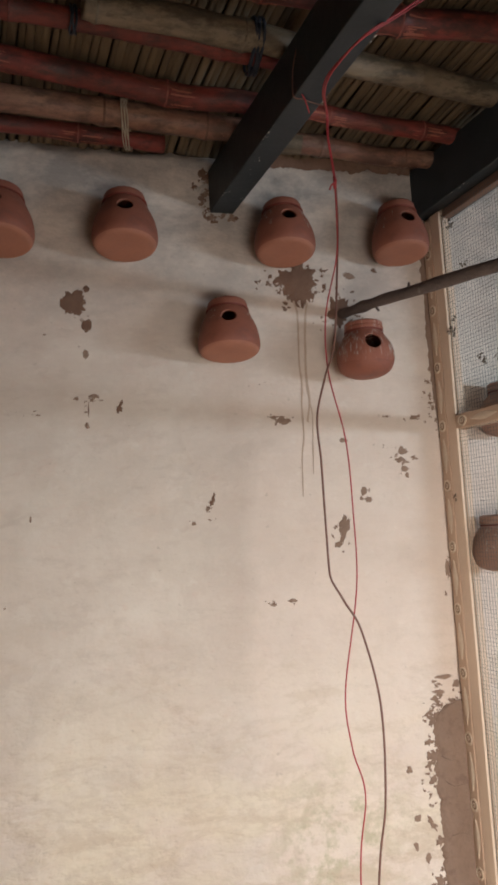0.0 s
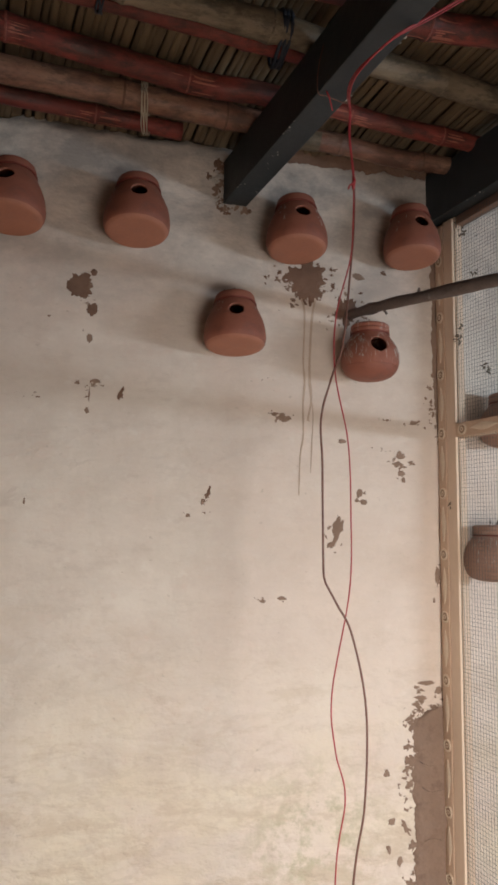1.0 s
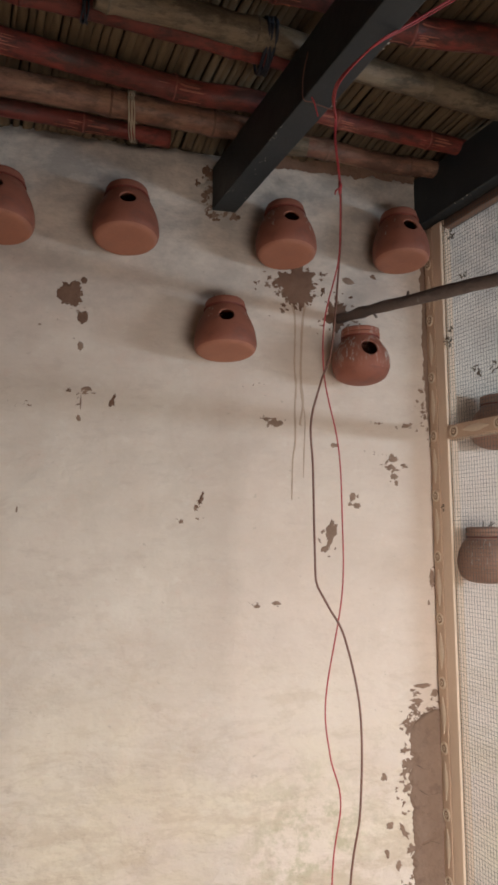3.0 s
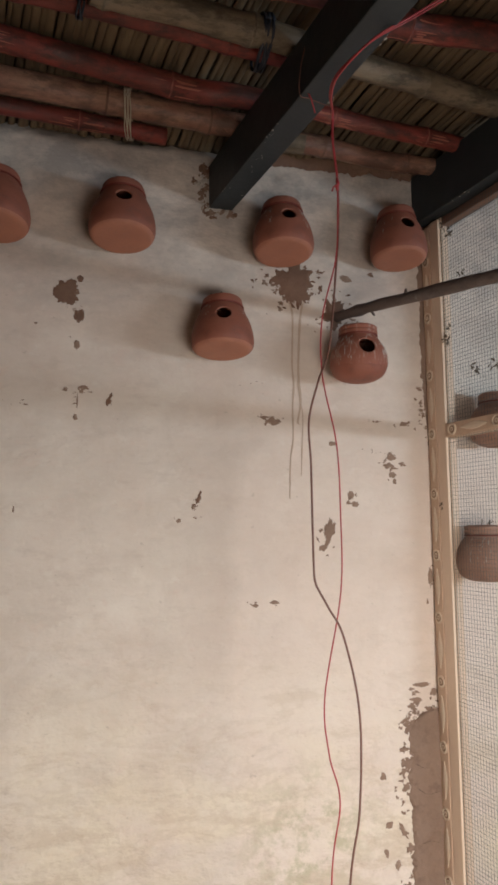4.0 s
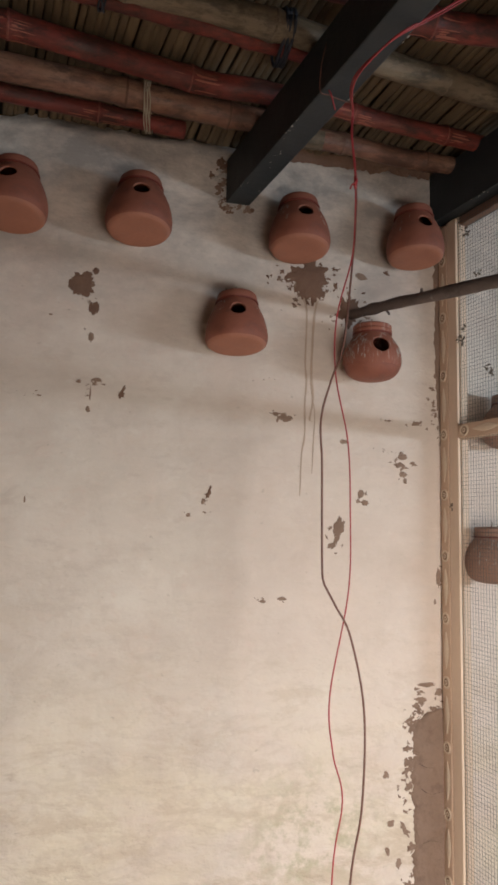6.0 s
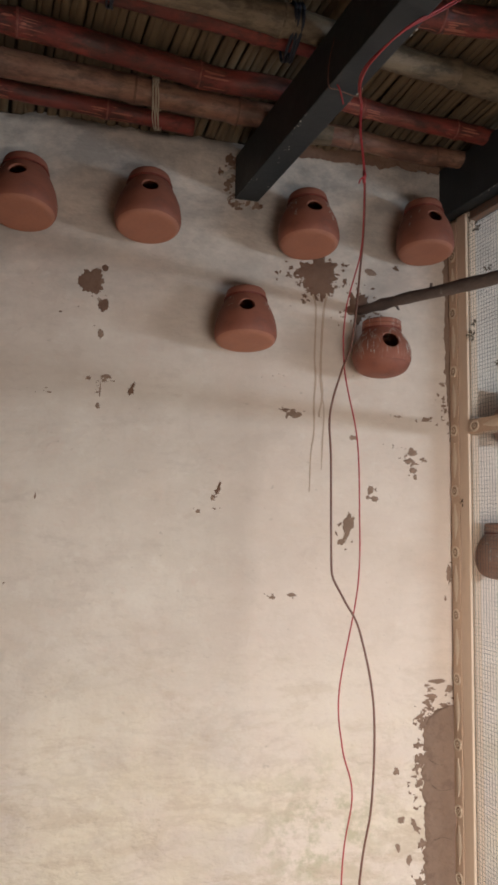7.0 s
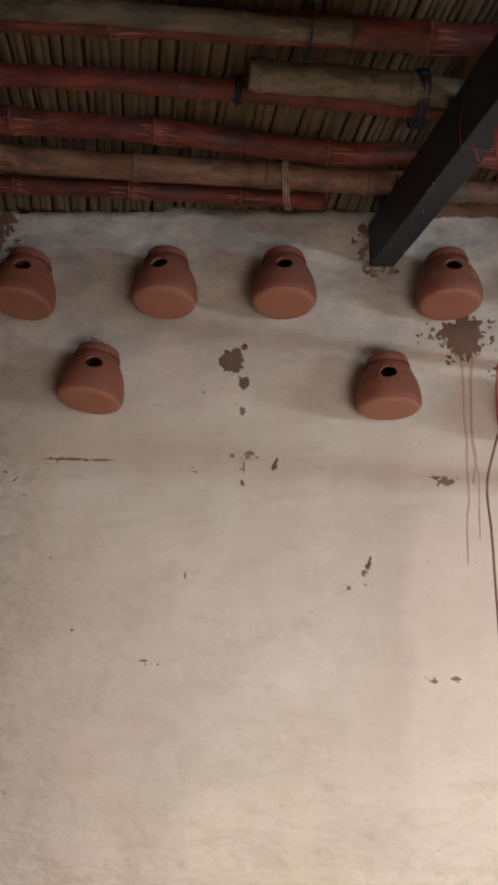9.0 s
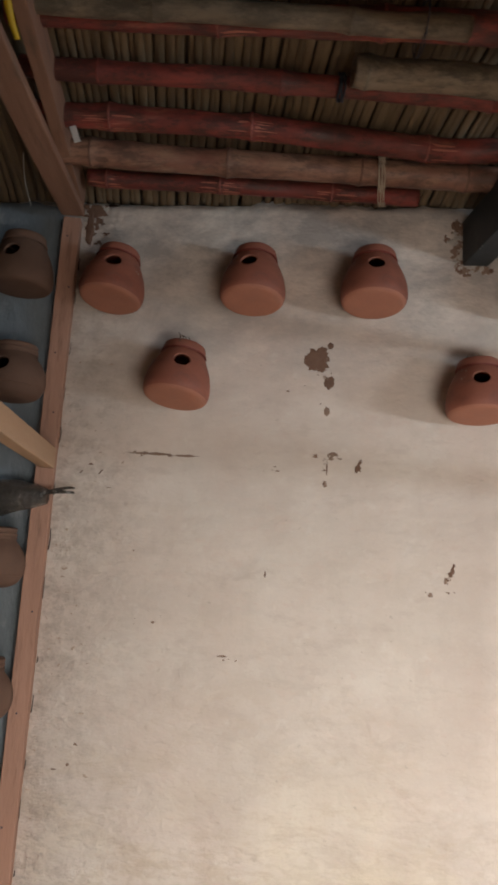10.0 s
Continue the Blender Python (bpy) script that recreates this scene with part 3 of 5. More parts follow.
def bamboo(pts, r0, r1, mat, label, nodes=(), node_mat=None, seed=0, group="bamboo roof poles"):
    """A bamboo pole along pts: swollen joints at the given steps 0..1, a ring at each joint, slight bends."""
    base = Vector(pts[0])
    t = thing("bamboo_pole", base, label, "pole", group)
    path = smooth_path([Vector(p) - base for p in pts], 14)
    total = len(path) - 1
    path = [p + Vector((0, 0.010 * noise.noise(Vector((i * 0.13, seed * 3.7, 0))), 0.005 * noise.noise(Vector((i * 0.17, seed * 2.3, 4))))) for i, p in enumerate(path)]

    length = (Vector(pts[-1]) - base).length

    def rad(u):
        r = r0 + (r1 - r0) * u
        swell = sum(math.exp(-((u - a) * length / 0.018) ** 2) for a in nodes)
        return r * (1 + 0.13 * min(1, swell) + 0.07 * noise.noise(Vector((u * length * 6, seed * 1.9, 1))))

    # finer steps near the joints
    us = sorted({round(i / 60, 4) for i in range(61)} | {round(min(1, max(0, a + d)), 4) for a in nodes for d in (-0.02, -0.01, -0.004, 0.004, 0.01, 0.02)})

    def at(u):
        s = u * total
        i = min(int(s), total - 1)
        return path[i].lerp(path[i + 1], s - i)

    fine = [at(u) for u in us]
    radii = [rad(u) for u in us]
    v, f = tube(fine, lambda q: radii[round(q * (len(us) - 1))], 16, False)
    n, d = len(v), (fine[1] - fine[0]).normalized()
    # hollow cut ends
    for end, ring in ((0, range(16)), (1, range(len(v) - 16, len(v)))):
        c, inward = (fine[0], d) if end == 0 else (fine[-1], (fine[-2] - fine[-1]).normalized())
        m = len(v)
        for i in ring:
            v.append(c + (v[i] - c) * 0.72)
        for i in ring:
            v.append(c + (v[i] - c) * 0.70 + inward * 0.03)
        ring = list(ring)
        for k in range(16):
            k2 = (k + 1) % 16
            f.append((ring[k], m + k, m + k2, ring[k2]))
            f.append((m + k, m + 16 + k, m + 16 + k2, m + k2))
        f.append(tuple(m + 16 + k for k in range(16)))
    part("culm", mesh_of("culm", v, f, mat, True), t)
    for a in nodes:
        p, q = at(max(0, a - 0.004)), at(min(1, a + 0.004))
        w = (q - p).normalized() * 0.0055
        c = at(a)
        rr = rad(a)
        ring_pts = [c - w, c - w * 0.3, c + w * 0.3, c + w]
        rs = [rr * 0.955, rr * 1.02, rr * 1.012, rr * 0.955]
        v, f = tube(ring_pts, lambda u: rs[round(u * 3)], 16)
        ring = part("joint_ring", mesh_of("joint_ring", v, f, node_mat or mat, True), t)
        if node_mat in (NODE_PALE, NODE_DARK):
            rnd = random.Random(int(a * 1000) + seed * 77)
            d_ = (q - p).normalized()
            side = d_.cross(Vector((0, 0, 1))).normalized()
            up = side.cross(d_)
            v, f = [], []
            for k in range(26 if node_mat is NODE_PALE else 2):
                way = rnd.choice((1, 1, 1, -1))
                if node_mat is NODE_PALE:
                    ang, long_, wide = rnd.uniform(-1.9, 1.4), rnd.uniform(0.015, 0.075), rnd.uniform(0.0008, 0.0028)
                    start = rnd.uniform(0.004, 0.018)
                else:
                    ang, long_, wide, start = rnd.uniform(-1.0, 0.8), rnd.uniform(0.022, 0.040), rnd.uniform(0.007, 0.013), rnd.uniform(0.008, 0.02)
                n0 = len(v)
                for j in range(7):
                    u = min(1.0, max(0.0, a + way * (start + long_ * j / 6) / length))
                    w_ = wide * (math.sin(math.pi * (j + 0.4) / 6.8) ** 0.7) * rnd.uniform(0.7, 1.2)
                    rr_ = rad(u) * 1.004 + 0.0006
                    for e in (-1, 0, 1):
                        th = ang + e * w_ / rr_
                        v.append(at(u) + side * (rr_ * math.sin(th)) - up * ((rr_ + (0.0005 if e == 0 else -0.0008)) * math.cos(th)))
                for j in range(6):
                    for e in range(2):
                        f.append((n0 + j * 3 + e, n0 + j * 3 + e + 1, n0 + j * 3 + e + 4, n0 + j * 3 + e + 3))
            part("scraped_fibre" if node_mat is NODE_PALE else "knot_scar", mesh_of("scrape", v, f, SCRAPE if node_mat is NODE_PALE else NODE_DARK, True), ring)["kind"] = "stuff"
    return t


bamboo([(-0.71, -0.170, 3.004), (-0.20, -0.124, 3.002), (0.35, -0.068, 3.0)], 0.027, 0.027, RED_BAMBOO, "thin red-painted bamboo pole tied below the reeds by the wall", (0.06, 0.42, 0.75), NODE_PALE, 1)
bamboo([(-0.80, -0.347, 2.992), (-0.05, -0.261, 2.99), (0.67, -0.191, 2.988)], 0.041, 0.037, TAN_BAMBOO, "thick faded pink bamboo pole under the reeds", (0.10, 0.37, 0.64, 0.86), NODE_DARK, 2)
bamboo([(-0.79, -0.480, 3.022), (-0.40, -0.433, 3.022), (-0.11, -0.402, 3.02), (0.336, -0.312, 3.018), (0.70, -0.288, 3.016)], 0.034, 0.034, RED_BAMBOO, "red-painted bamboo pole with scraped joints", (0.145, 0.46, 0.75), NODE_PALE, 3)
bamboo([(-0.74, -0.640, 3.037), (0.08, -0.558, 3.035), (0.72, -0.466, 3.033)], 0.028, 0.028, RED_BAMBOO, "slim red-painted bamboo pole under the reeds", (0.12, 0.40, 0.80), RED_BAMBOO, 4)
bamboo([(0.110, -0.646, 3.012), (0.38, -0.610, 3.010), (0.70, -0.562, 3.008)], 0.039, 0.036, GREY_BAMBOO, "short grey bamboo length strapped to a red pole", (0.06, 0.72), GREY_BAMBOO, 5)
bamboo([(-0.70, -0.815, 3.045), (0.1, -0.762, 3.042), (0.74, -0.718, 3.04)], 0.034, 0.036, RED_BAMBOO, "red-painted bamboo pole above a grey one", (0.30, 0.55, 0.84), NODE_PALE, 6)
bamboo([(-0.66, -0.875, 3.02), (-0.05, -0.817, 3.016), (0.360, -0.771, 3.012)], 0.025, 0.027, GREY_BAMBOO, "grey-green bamboo pole wired below a red one", (0.25, 0.66), GREY_BAMBOO, 7)
pole = bamboo([(0.712, -0.149, 2.990), (1.02, -0.126, 2.985), (1.38, -0.101, 2.982)], 0.034, 0.028, TAN_BAMBOO, "faded pink bamboo pole with split end over the beam", (0.25, 0.72), NODE_DARK, 8)
v, f = [], []
for i in range(9):
    for k in range(7):
        a_ = math.pi * (0.95 + 0.75 * k / 6)
        for r_ in (0.036, 0.031):
            v.append((-0.095 + 0.022 * i + 0.004 * noise.noise(Vector((k * 0.9, 3, 0))), 0.004 - 0.010 * i / 8 + r_ * math.cos(a_), -0.004 + r_ * math.sin(a_)))
for i in range(8):
    for k in range(6):
        q = (i * 7 + k) * 2
        f += [(q, q + 2, q + 16, q + 14), (q + 1, q + 15, q + 17, q + 3)]
for i in range(8):
    f += [(i * 14, i * 14 + 14, i * 14 + 15, i * 14 + 1), (i * 14 + 12, i * 14 + 13, i * 14 + 27, i * 14 + 26)]
for k in range(6):
    f += [(k * 2, k * 2 + 1, k * 2 + 3, k * 2 + 2), (112 + k * 2, 114 + k * 2, 115 + k * 2, 113 + k * 2)]
part("split_sliver", mesh_of("split_sliver", v, f, GREY_BAMBOO, False), pole, "pale split sliver under the cut end")
bamboo([(0.70, -0.308, 3.008), (1.07, -0.264, 3.005), (1.41, -0.221, 3.002)], 0.026, 0.027, RED_BAMBOO, "red-painted bamboo pole running into the corner", (0.20, 0.66), NODE_PALE, 9)
bamboo([(0.74, -0.532, 3.020), (1.09, -0.475, 3.020), (1.47, -0.412, 3.018)], 0.035, 0.037, GREY_BAMBOO, "grey dried bamboo pole lapped over the beam", (0.46,), GREY_BAMBOO, 10)
bamboo([(0.79, -0.660, 3.036), (1.13, -0.680, 3.035), (1.48, -0.70, 3.034)], 0.036, 0.036, RED_BAMBOO, "red-painted bamboo pole with frayed end at the beam", (0.20, 0.8), NODE_PALE, 11)
bamboo([(-0.64, -1.08, 3.056), (0.1, -1.04, 3.056), (0.80, -0.98, 3.054)], 0.036, 0.036, RED_BAMBOO, "red-painted bamboo pole out over the room", (0.3, 0.7), NODE_PALE, 12)
bamboo([(0.82, -0.98, 3.054), (1.5, -0.95, 3.054)], 0.036, 0.036, RED_BAMBOO, "red-painted bamboo pole out over the room", (0.3, 0.7), NODE_PALE, 13)


def lashing(name, c, r, along_dir, turns, wire, mat, label, squash=1.0):
    """Turns of cord round a pole at c."""
    t = thing(name, c, label, "cord")
    d = Vector(along_dir).normalized()
    a = d.cross(Vector((0, 0, 1))).normalized()
    b = d.cross(a)
    for k in range(turns):
        off = d * ((k - (turns - 1) / 2) * wire * 2.2)
        pts = [off + d * (0.002 * math.sin(k * 3 + j)) + a * (r * math.cos(2 * math.pi * j / 20)) + b * (r * squash * math.sin(2 * math.pi * j / 20)) for j in range(21)]
        part("turn", tube_mesh("turn", pts, wire, mat, 6), t)
    return t


lashing("cord_lashing", (0.224, -0.182, 2.988), 0.107, (1, -0.10, 0), 5, 0.0019, ROPE, "cream cord wound round two bamboo poles", squash=0.55)
lashing("rubber_strap", (0.560, -0.540, 3.018), 0.090, (1, -0.02, 0), 3, 0.0048, STRAP, "dark rubber strip tying two bamboo poles", squash=0.58)
lashing("dark_pole_turns", (0.255, -0.765, 3.022), 0.072, (1, 0.1, 0), 2, 0.0014, STRAP, "thin dark binding wire round two poles", squash=0.7)
# added dark rings stand in for the shaded gap beside a cut end
lashing("dark_pole_turns", (0.082, -0.560, 3.03), 0.033, (1, 0.1, 0), 3, 0.003, STRAP, "dark rings added for the shaded gap beside a cut end")

# ---- clay nest pots ----
FLAT_POT = ((0.0, 0.0), (0.05, 0.0), (0.086, 0.0015), (0.098, 0.006), (0.1050, 0.015), (0.1085, 0.030), (0.1080, 0.050), (0.105, 0.070), (0.100, 0.090), (0.093, 0.109), (0.085, 0.127), (0.0775, 0.143),
            (0.0720, 0.153), (0.0690, 0.1585), (0.0710, 0.162), (0.0718, 0.168), (0.0705, 0.179), (0.0675, 0.188), (0.060, 0.192), (0.045, 0.193), (0.0, 0.194))
ROUND_POT = ((0.0, 0.0), (0.040, 0.001), (0.066, 0.007), (0.088, 0.020), (0.101, 0.040), (0.1065, 0.062), (0.1055, 0.086), (0.099, 0.108), (0.088, 0.128), (0.076, 0.143),
             (0.0700, 0.152), (0.0660, 0.1575), (0.0685, 0.161), (0.0720, 0.166), (0.0720, 0.172), (0.0685, 0.175), (0.0710, 0.180), (0.0700, 0.188), (0.060, 0.192), (0.045, 0.193), (0.0, 0.194))


def lathe_points(profile, per=7):
    """Rounds off a profile."""
    pts = smooth_path([(r, 0, z) for r, z in profile], per)
    return [(max(0.0, p.x), p.z) for p in pts]


def pot(at, profile, hole_turn, seed, label, drops=0, turn=0.0, tilt=0.0, pitch=0.0, size=0.96, hole_z=0.105, hole_r=0.0275, group="clay nest pots on the wall", shaded=False, slim=1.0, streaked=False):
    """A clay pot hung against the wall, with a flight hole in its shoulder."""
    t = thing("clay_nest_pot", at, label, "pot", group)
    t.matrix_basis = pose(*at, pitch, tilt, turn) @ Matrix.Diagonal((size * slim, size * slim, size, 1))
    prof = lathe_points(profile)
    # split: base, body, groove, collar
    sides = 96
    groove = min(range(len(prof) // 2, len(prof)), key=lambda i: prof[i][0] if prof[i][1] < 0.164 else 9)
    flat = profile is FLAT_POT
    base_top = next(i for i, q in enumerate(prof) if q[1] > (0.010 if flat else 0.040))

    def ring_mesh(name, rows, mat, cut=None):
        bm = bmesh.new()
        rings = []
        for r, z in rows:
            if r < 1e-5:
                rings.append([bm.verts.new((0, 0, z))])
            else:
                ring = []
                for k in range(sides):
                    a = 2 * math.pi * k / sides
                    wob = 1 + 0.012 * noise.noise(Vector((math.cos(a) * 1.2 + seed, math.sin(a) * 1.2, z * 9)))
                    ring.append(bm.verts.new((r * wob * math.cos(a), r * wob * math.sin(a), z)))
                rings.append(ring)
        for a, b in zip(rings, rings[1:]):
            for k in range(sides):
                k2 = (k + 1) % sides
                if len(a) == 1:
                    bm.faces.new((a[0], b[k2], b[k]))
                elif len(b) == 1:
                    bm.faces.new((a[k], a[k2], b[0]))
                else:
                    bm.faces.new((a[k], a[k2], b[k2], b[k]))
        if cut:
            c, nrm, rad = cut
            e1 = nrm.cross(Vector((0, 0, 1))).normalized()
            e2 = nrm.cross(e1)

            def flat_of(p):
                q = p - c
                return q.dot(e1), q.dot(e2), q.dot(nrm)
            # open one face at the hole's middle and widen it evenly, keeping to the pot's surface
            near = [f for f in bm.faces if flat_of(f.calc_center_median())[2] > -0.05]
            near.sort(key=lambda f: math.hypot(*flat_of(f.calc_center_median())[:2]))
            bmesh.ops.delete(bm, geom=[f for f in near if math.hypot(*flat_of(f.calc_center_median())[:2]) < rad * 0.55], context="FACES")
            d0 = max(math.hypot(*flat_of(v.co)[:2]) for e in bm.edges if e.is_boundary for v in e.verts if math.hypot(*flat_of(v.co)[:2]) < rad)
            zs, rs = [q[1] for q in prof], [q[0] for q in prof]
            for v in bm.verts:
                u, w, h = flat_of(v.co)
                d = math.hypot(u, w)
                if h > -0.05 and 1e-7 < d < rad * 2.2:
                    to = rad if d <= d0 else rad + (d - d0) * (1.2 * rad) / (2.2 * rad - d0)
                    q = v.co + (e1 * u + e2 * w) * (to / d - 1)
                    az = math.atan2(q.y, q.x)
                    r = float(np.interp(q.z, zs, rs))
                    v.co = (r * math.cos(az), r * math.sin(az), q.z)
        return bm_mesh(name, bm, mat, True)

    ha = radians(hole_turn - 90)
    hr = next(r for r, z in prof if z >= hole_z)
    n_ = Vector((math.cos(ha) * 0.80, math.sin(ha) * 0.80, 0.60)).normalized()
    c_ = Vector((math.cos(ha) * hr, math.sin(ha) * hr, hole_z))
    clay = CLAY_SHADED if shaded else CLAY_WORN if group == NEXT else CLAY_STREAKED if streaked else CLAY
    pieces = (("base", prof[:base_top + 1], CLAY_SHADED if shaded else CLAY_BASE if flat else CLAY if streaked else clay, None), ("body", prof[base_top:groove - 1], clay, (c_, n_, hole_r)),
              ("groove", prof[groove - 2:groove + 4], clay if shaded else CLAY_DARK, None), ("collar", prof[groove + 3:], clay, None))
    for name, rows, mat, cut in pieces:
        ob = part(name, ring_mesh(name, rows, mat, cut), t)
        md = ob.modifiers.new("thickness", "SOLIDIFY")
        md.thickness, md.offset = 0.007, -1
    # droppings
    rnd = random.Random(seed)
    v, f = [], []
    for k in range(drops):
        a = ha + rnd.gauss(-0.1, 0.75)
        z0 = 0.15 - 0.085 * rnd.random() ** 1.4
        if abs(a - ha) < 0.55 and abs(z0 - hole_z) < 0.045:
            continue
        length, w = rnd.choice((0.002, 0.003, 0.004, 0.006, 0.010, 0.018)), rnd.uniform(0.0004, 0.0011)
        n0 = len(v)
        for j in range(5):
            z = z0 - length * j / 4
            r = np.interp(z, [q[1] for q in prof[base_top:groove]], [q[0] for q in prof[base_top:groove]]) * 1.006 + 0.0012
            ww = w * (0.5 + math.sin(math.pi * (j + 0.5) / 5)) / r
            wig = 0.01 * math.sin(j * 1.7 + k)
            for sgn in (-1, 0, 1):
                rr = r + (0.0008 if sgn == 0 else -0.0004)
                v.append((rr * math.cos(a + wig + sgn * ww), rr * math.sin(a + wig + sgn * ww), z))
        for j in range(4):
            for i in range(2):
                f.append((n0 + j * 3 + i, n0 + j * 3 + i + 1, n0 + j * 3 + i + 4, n0 + j * 3 + i + 3))
    if drops:
        part("dropping_streak", mesh_of("dropping_streak", v, f, DROPPING, True), t, "white bird dropping streaks")["kind"] = "stuff"
    return t


POT_Y = -0.112
NEXT = "clay nest pots of the neighbouring cages"
PLAIN = "plain terracotta nest pot with round hole, hung on the wall"
pot((-0.622, POT_Y, 2.607), FLAT_POT, 10, 1, "terracotta nest pot hung beside the timber post", 3, tilt=4, pitch=-9)
pot((-0.163, POT_Y, 2.613), FLAT_POT, -6, 2, PLAIN, 2, pitch=-9)
pot((0.216, POT_Y, 2.613), FLAT_POT, 0, 3, PLAIN, 1, pitch=-8)
pot((0.737, POT_Y, 2.611), FLAT_POT, -1, 4, "terracotta nest pot with white droppings above a mud patch", 90, pitch=-8, slim=0.97, hole_z=0.104)
pot((1.145, POT_Y, 2.627), FLAT_POT, 1, 5, "terracotta nest pot in the corner beside the wire partition", 8, pitch=-6, slim=0.93, hole_z=0.106)
pot((-0.385, POT_Y, 2.292), FLAT_POT, 12, 6, "terracotta nest pot in the lower row with a twig on top", 2, tilt=5, pitch=-10)
pot((0.538, POT_Y, 2.274), FLAT_POT, -8, 7, "terracotta nest pot with droppings on one shoulder", 16, pitch=-7, size=0.915)
pot((0.991, POT_Y, 2.200), ROUND_POT, -2, 8, "round-bottomed clay nest pot streaked white below the branch", 190, slim=0.925, hole_z=0.108, hole_r=0.032, streaked=True)
pot((1.430, POT_Y, 1.552), ROUND_POT, 8, 9, "round clay nest pot streaked white behind the wire", 160, group=NEXT)
pot((1.500, POT_Y, 2.000), ROUND_POT, 8, 10, "clay nest pot behind the wire partition", 6, group=NEXT)
DIM = "dull brown clay nest pot, coloured darker for the dim neighbouring cage"
pot((-0.925, POT_Y, 2.640), FLAT_POT, 0, 11, DIM, 0, group=NEXT, shaded=True)
pot((-0.912, POT_Y, 2.268), ROUND_POT, 0, 12, DIM, 0, group=NEXT, shaded=True)
pot((-0.912, POT_Y, 1.688), ROUND_POT, 0, 13, DIM, 0, group=NEXT, shaded=True)
pot((-0.905, POT_Y, 1.302), ROUND_POT, 0, 14, DIM, 0, group=NEXT, shaded=True)

# ---- wire partition ----
PX = 1.297


def wire_partition():
    t = thing("wire_partition", (PX, 0, 0), "timber-framed wire mesh cage partition with carved edging", "partition")
    t.matrix_basis = basis(PX, 0, 0)
    top = 2.812
    LEAN = pose(0, 0.0198, 0, 0.5)   # the post leans a little
    part("post", block("post", (0.092, 0.030, top), (0.050, 0.0185, top / 2), TIMBER, 0.004), t, m=LEAN)
    part("stile", block("stile", (0.046, 0.010, top - 0.01), (0.0735, -0.0072, top / 2 - 0.005), TIMBER, 0.002), t, m=LEAN)
    part("top_rail", block("top_rail", (3.0, 0.03, 0.03), (1.59, 0.0175, top - 0.016), TIMBER_DARK, 0.003), t)
    part("middle_rail", block("middle_rail", (3.0, 0.026, 0.05), (1.59, 0.0175, 2.052), TIMBER, 0.003), t)
    part("bottom_rail", block("bottom_rail", (3.0, 0.026, 0.08), (1.59, 0.0175, 0.04), TIMBER, 0.003), t)
    # welded wire
    v, f = [], []
    pitch, r = 0.0127, 0.00038

    def wire(a, b):
        n = len(v)
        a, b = Vector(a), Vector(b)
        d = (b - a).normalized()
        p = d.cross(Vector((0, 1, 0))).normalized() * r
        q = Vector((0, r, 0))
        for c in (a, b):
            v.extend((c + p + q, c - p + q, c - p - q, c + p - q))
        f.extend((n + k, n + (k + 1) % 4, n + 4 + (k + 1) % 4, n + 4 + k) for k in range(4))
    s = 0.03
    while s < 3.1:
        wire((s, 0, 0.02), (s, 0, top))
        s += pitch
    z = 0.03
    while z < top:
        wire((0.03, -0.0011, z), (3.1, -0.0011, z))
        z += pitch
    ob = part("wire_mesh", mesh_of("wire_mesh", v, f, WIRE), t, "square welded galvanised wire mesh", LEAN)
    ob["kind"] = "stuff"
    # carved edging: strip, medallions and lozenges
    strip = part("carved_strip", block("carved_strip", (0.042, 0.012, top - 0.02), (0.0275, -0.0085, (top - 0.02) / 2), CARVED_DARK, 0.003), t, "carved wooden edging strip", LEAN)
    rail = part("carved_strip", block("carved_strip", (3.0, 0.012, 0.046), (1.60, -0.0085, 2.052), CARVED_DARK, 0.003), t, "carved wooden edging strip")

    def medal_mesh():
        bm = bmesh.new()
        rings = []
        for r_, h in ((0.0150, 0.0), (0.0150, 0.0020), (0.0125, 0.0034), (0.0098, 0.0020), (0.0075, 0.0004), (0.0058, 0.0026), (0.0025, 0.0030)):
            rings.append([bm.verts.new((r_ * math.cos(k * math.pi / 12), -h, r_ * math.sin(k * math.pi / 12))) for k in range(24)])
        for a, b in zip(rings, rings[1:]):
            for k in range(24):
                bm.faces.new((a[k], a[(k + 1) % 24], b[(k + 1) % 24], b[k]))
        bm.faces.new(rings[-1])
        # recessed ring and centre get darker wood, the hollows' shade put into colour
        for f_ in bm.faces:
            c = f_.calc_center_median()
            f_.material_index = 1 if 0.0062 < math.hypot(c.x, c.z) < 0.0096 or math.hypot(c.x, c.z) < 0.002 else 0
        return bm_mesh("medallion", bm, [CARVED, CARVED_HOLLOW_SHADE])

    def lozenge_mesh():
        v_, f_ = [], []
        for u in range(9):
            q = u / 8
            w = 0.0075 * (math.sin(math.pi * q) ** 1.2) + 0.0008
            for sgn, h in ((-1, 0.0), (-0.8, 0.0014), (0, 0.0024), (0.8, 0.0014), (1, 0.0)):
                v_.append((w * sgn, -h, (q - 0.5) * 0.125))
        for u in range(8):
            for i in range(4):
                f_.append((u * 5 + i, u * 5 + i + 1, u * 5 + i + 6, u * 5 + i + 5))
        return mesh_of("lozenge", v_, f_, CARVED)
    medal, lozenge = medal_mesh(), lozenge_mesh()
    for k in range(13):
        z = 0.19 + 0.2065 * k
        part("medallion", medal, strip, m=pose(0.0275, -0.0143, z) @ Matrix.Diagonal((1.15, 1.1, 1.35, 1)))
        if k:
            part("lozenge", lozenge, strip, m=pose(0.0275, -0.0143, z - 0.103) @ Matrix.Diagonal((1.5, 1.1, 0.95, 1)))
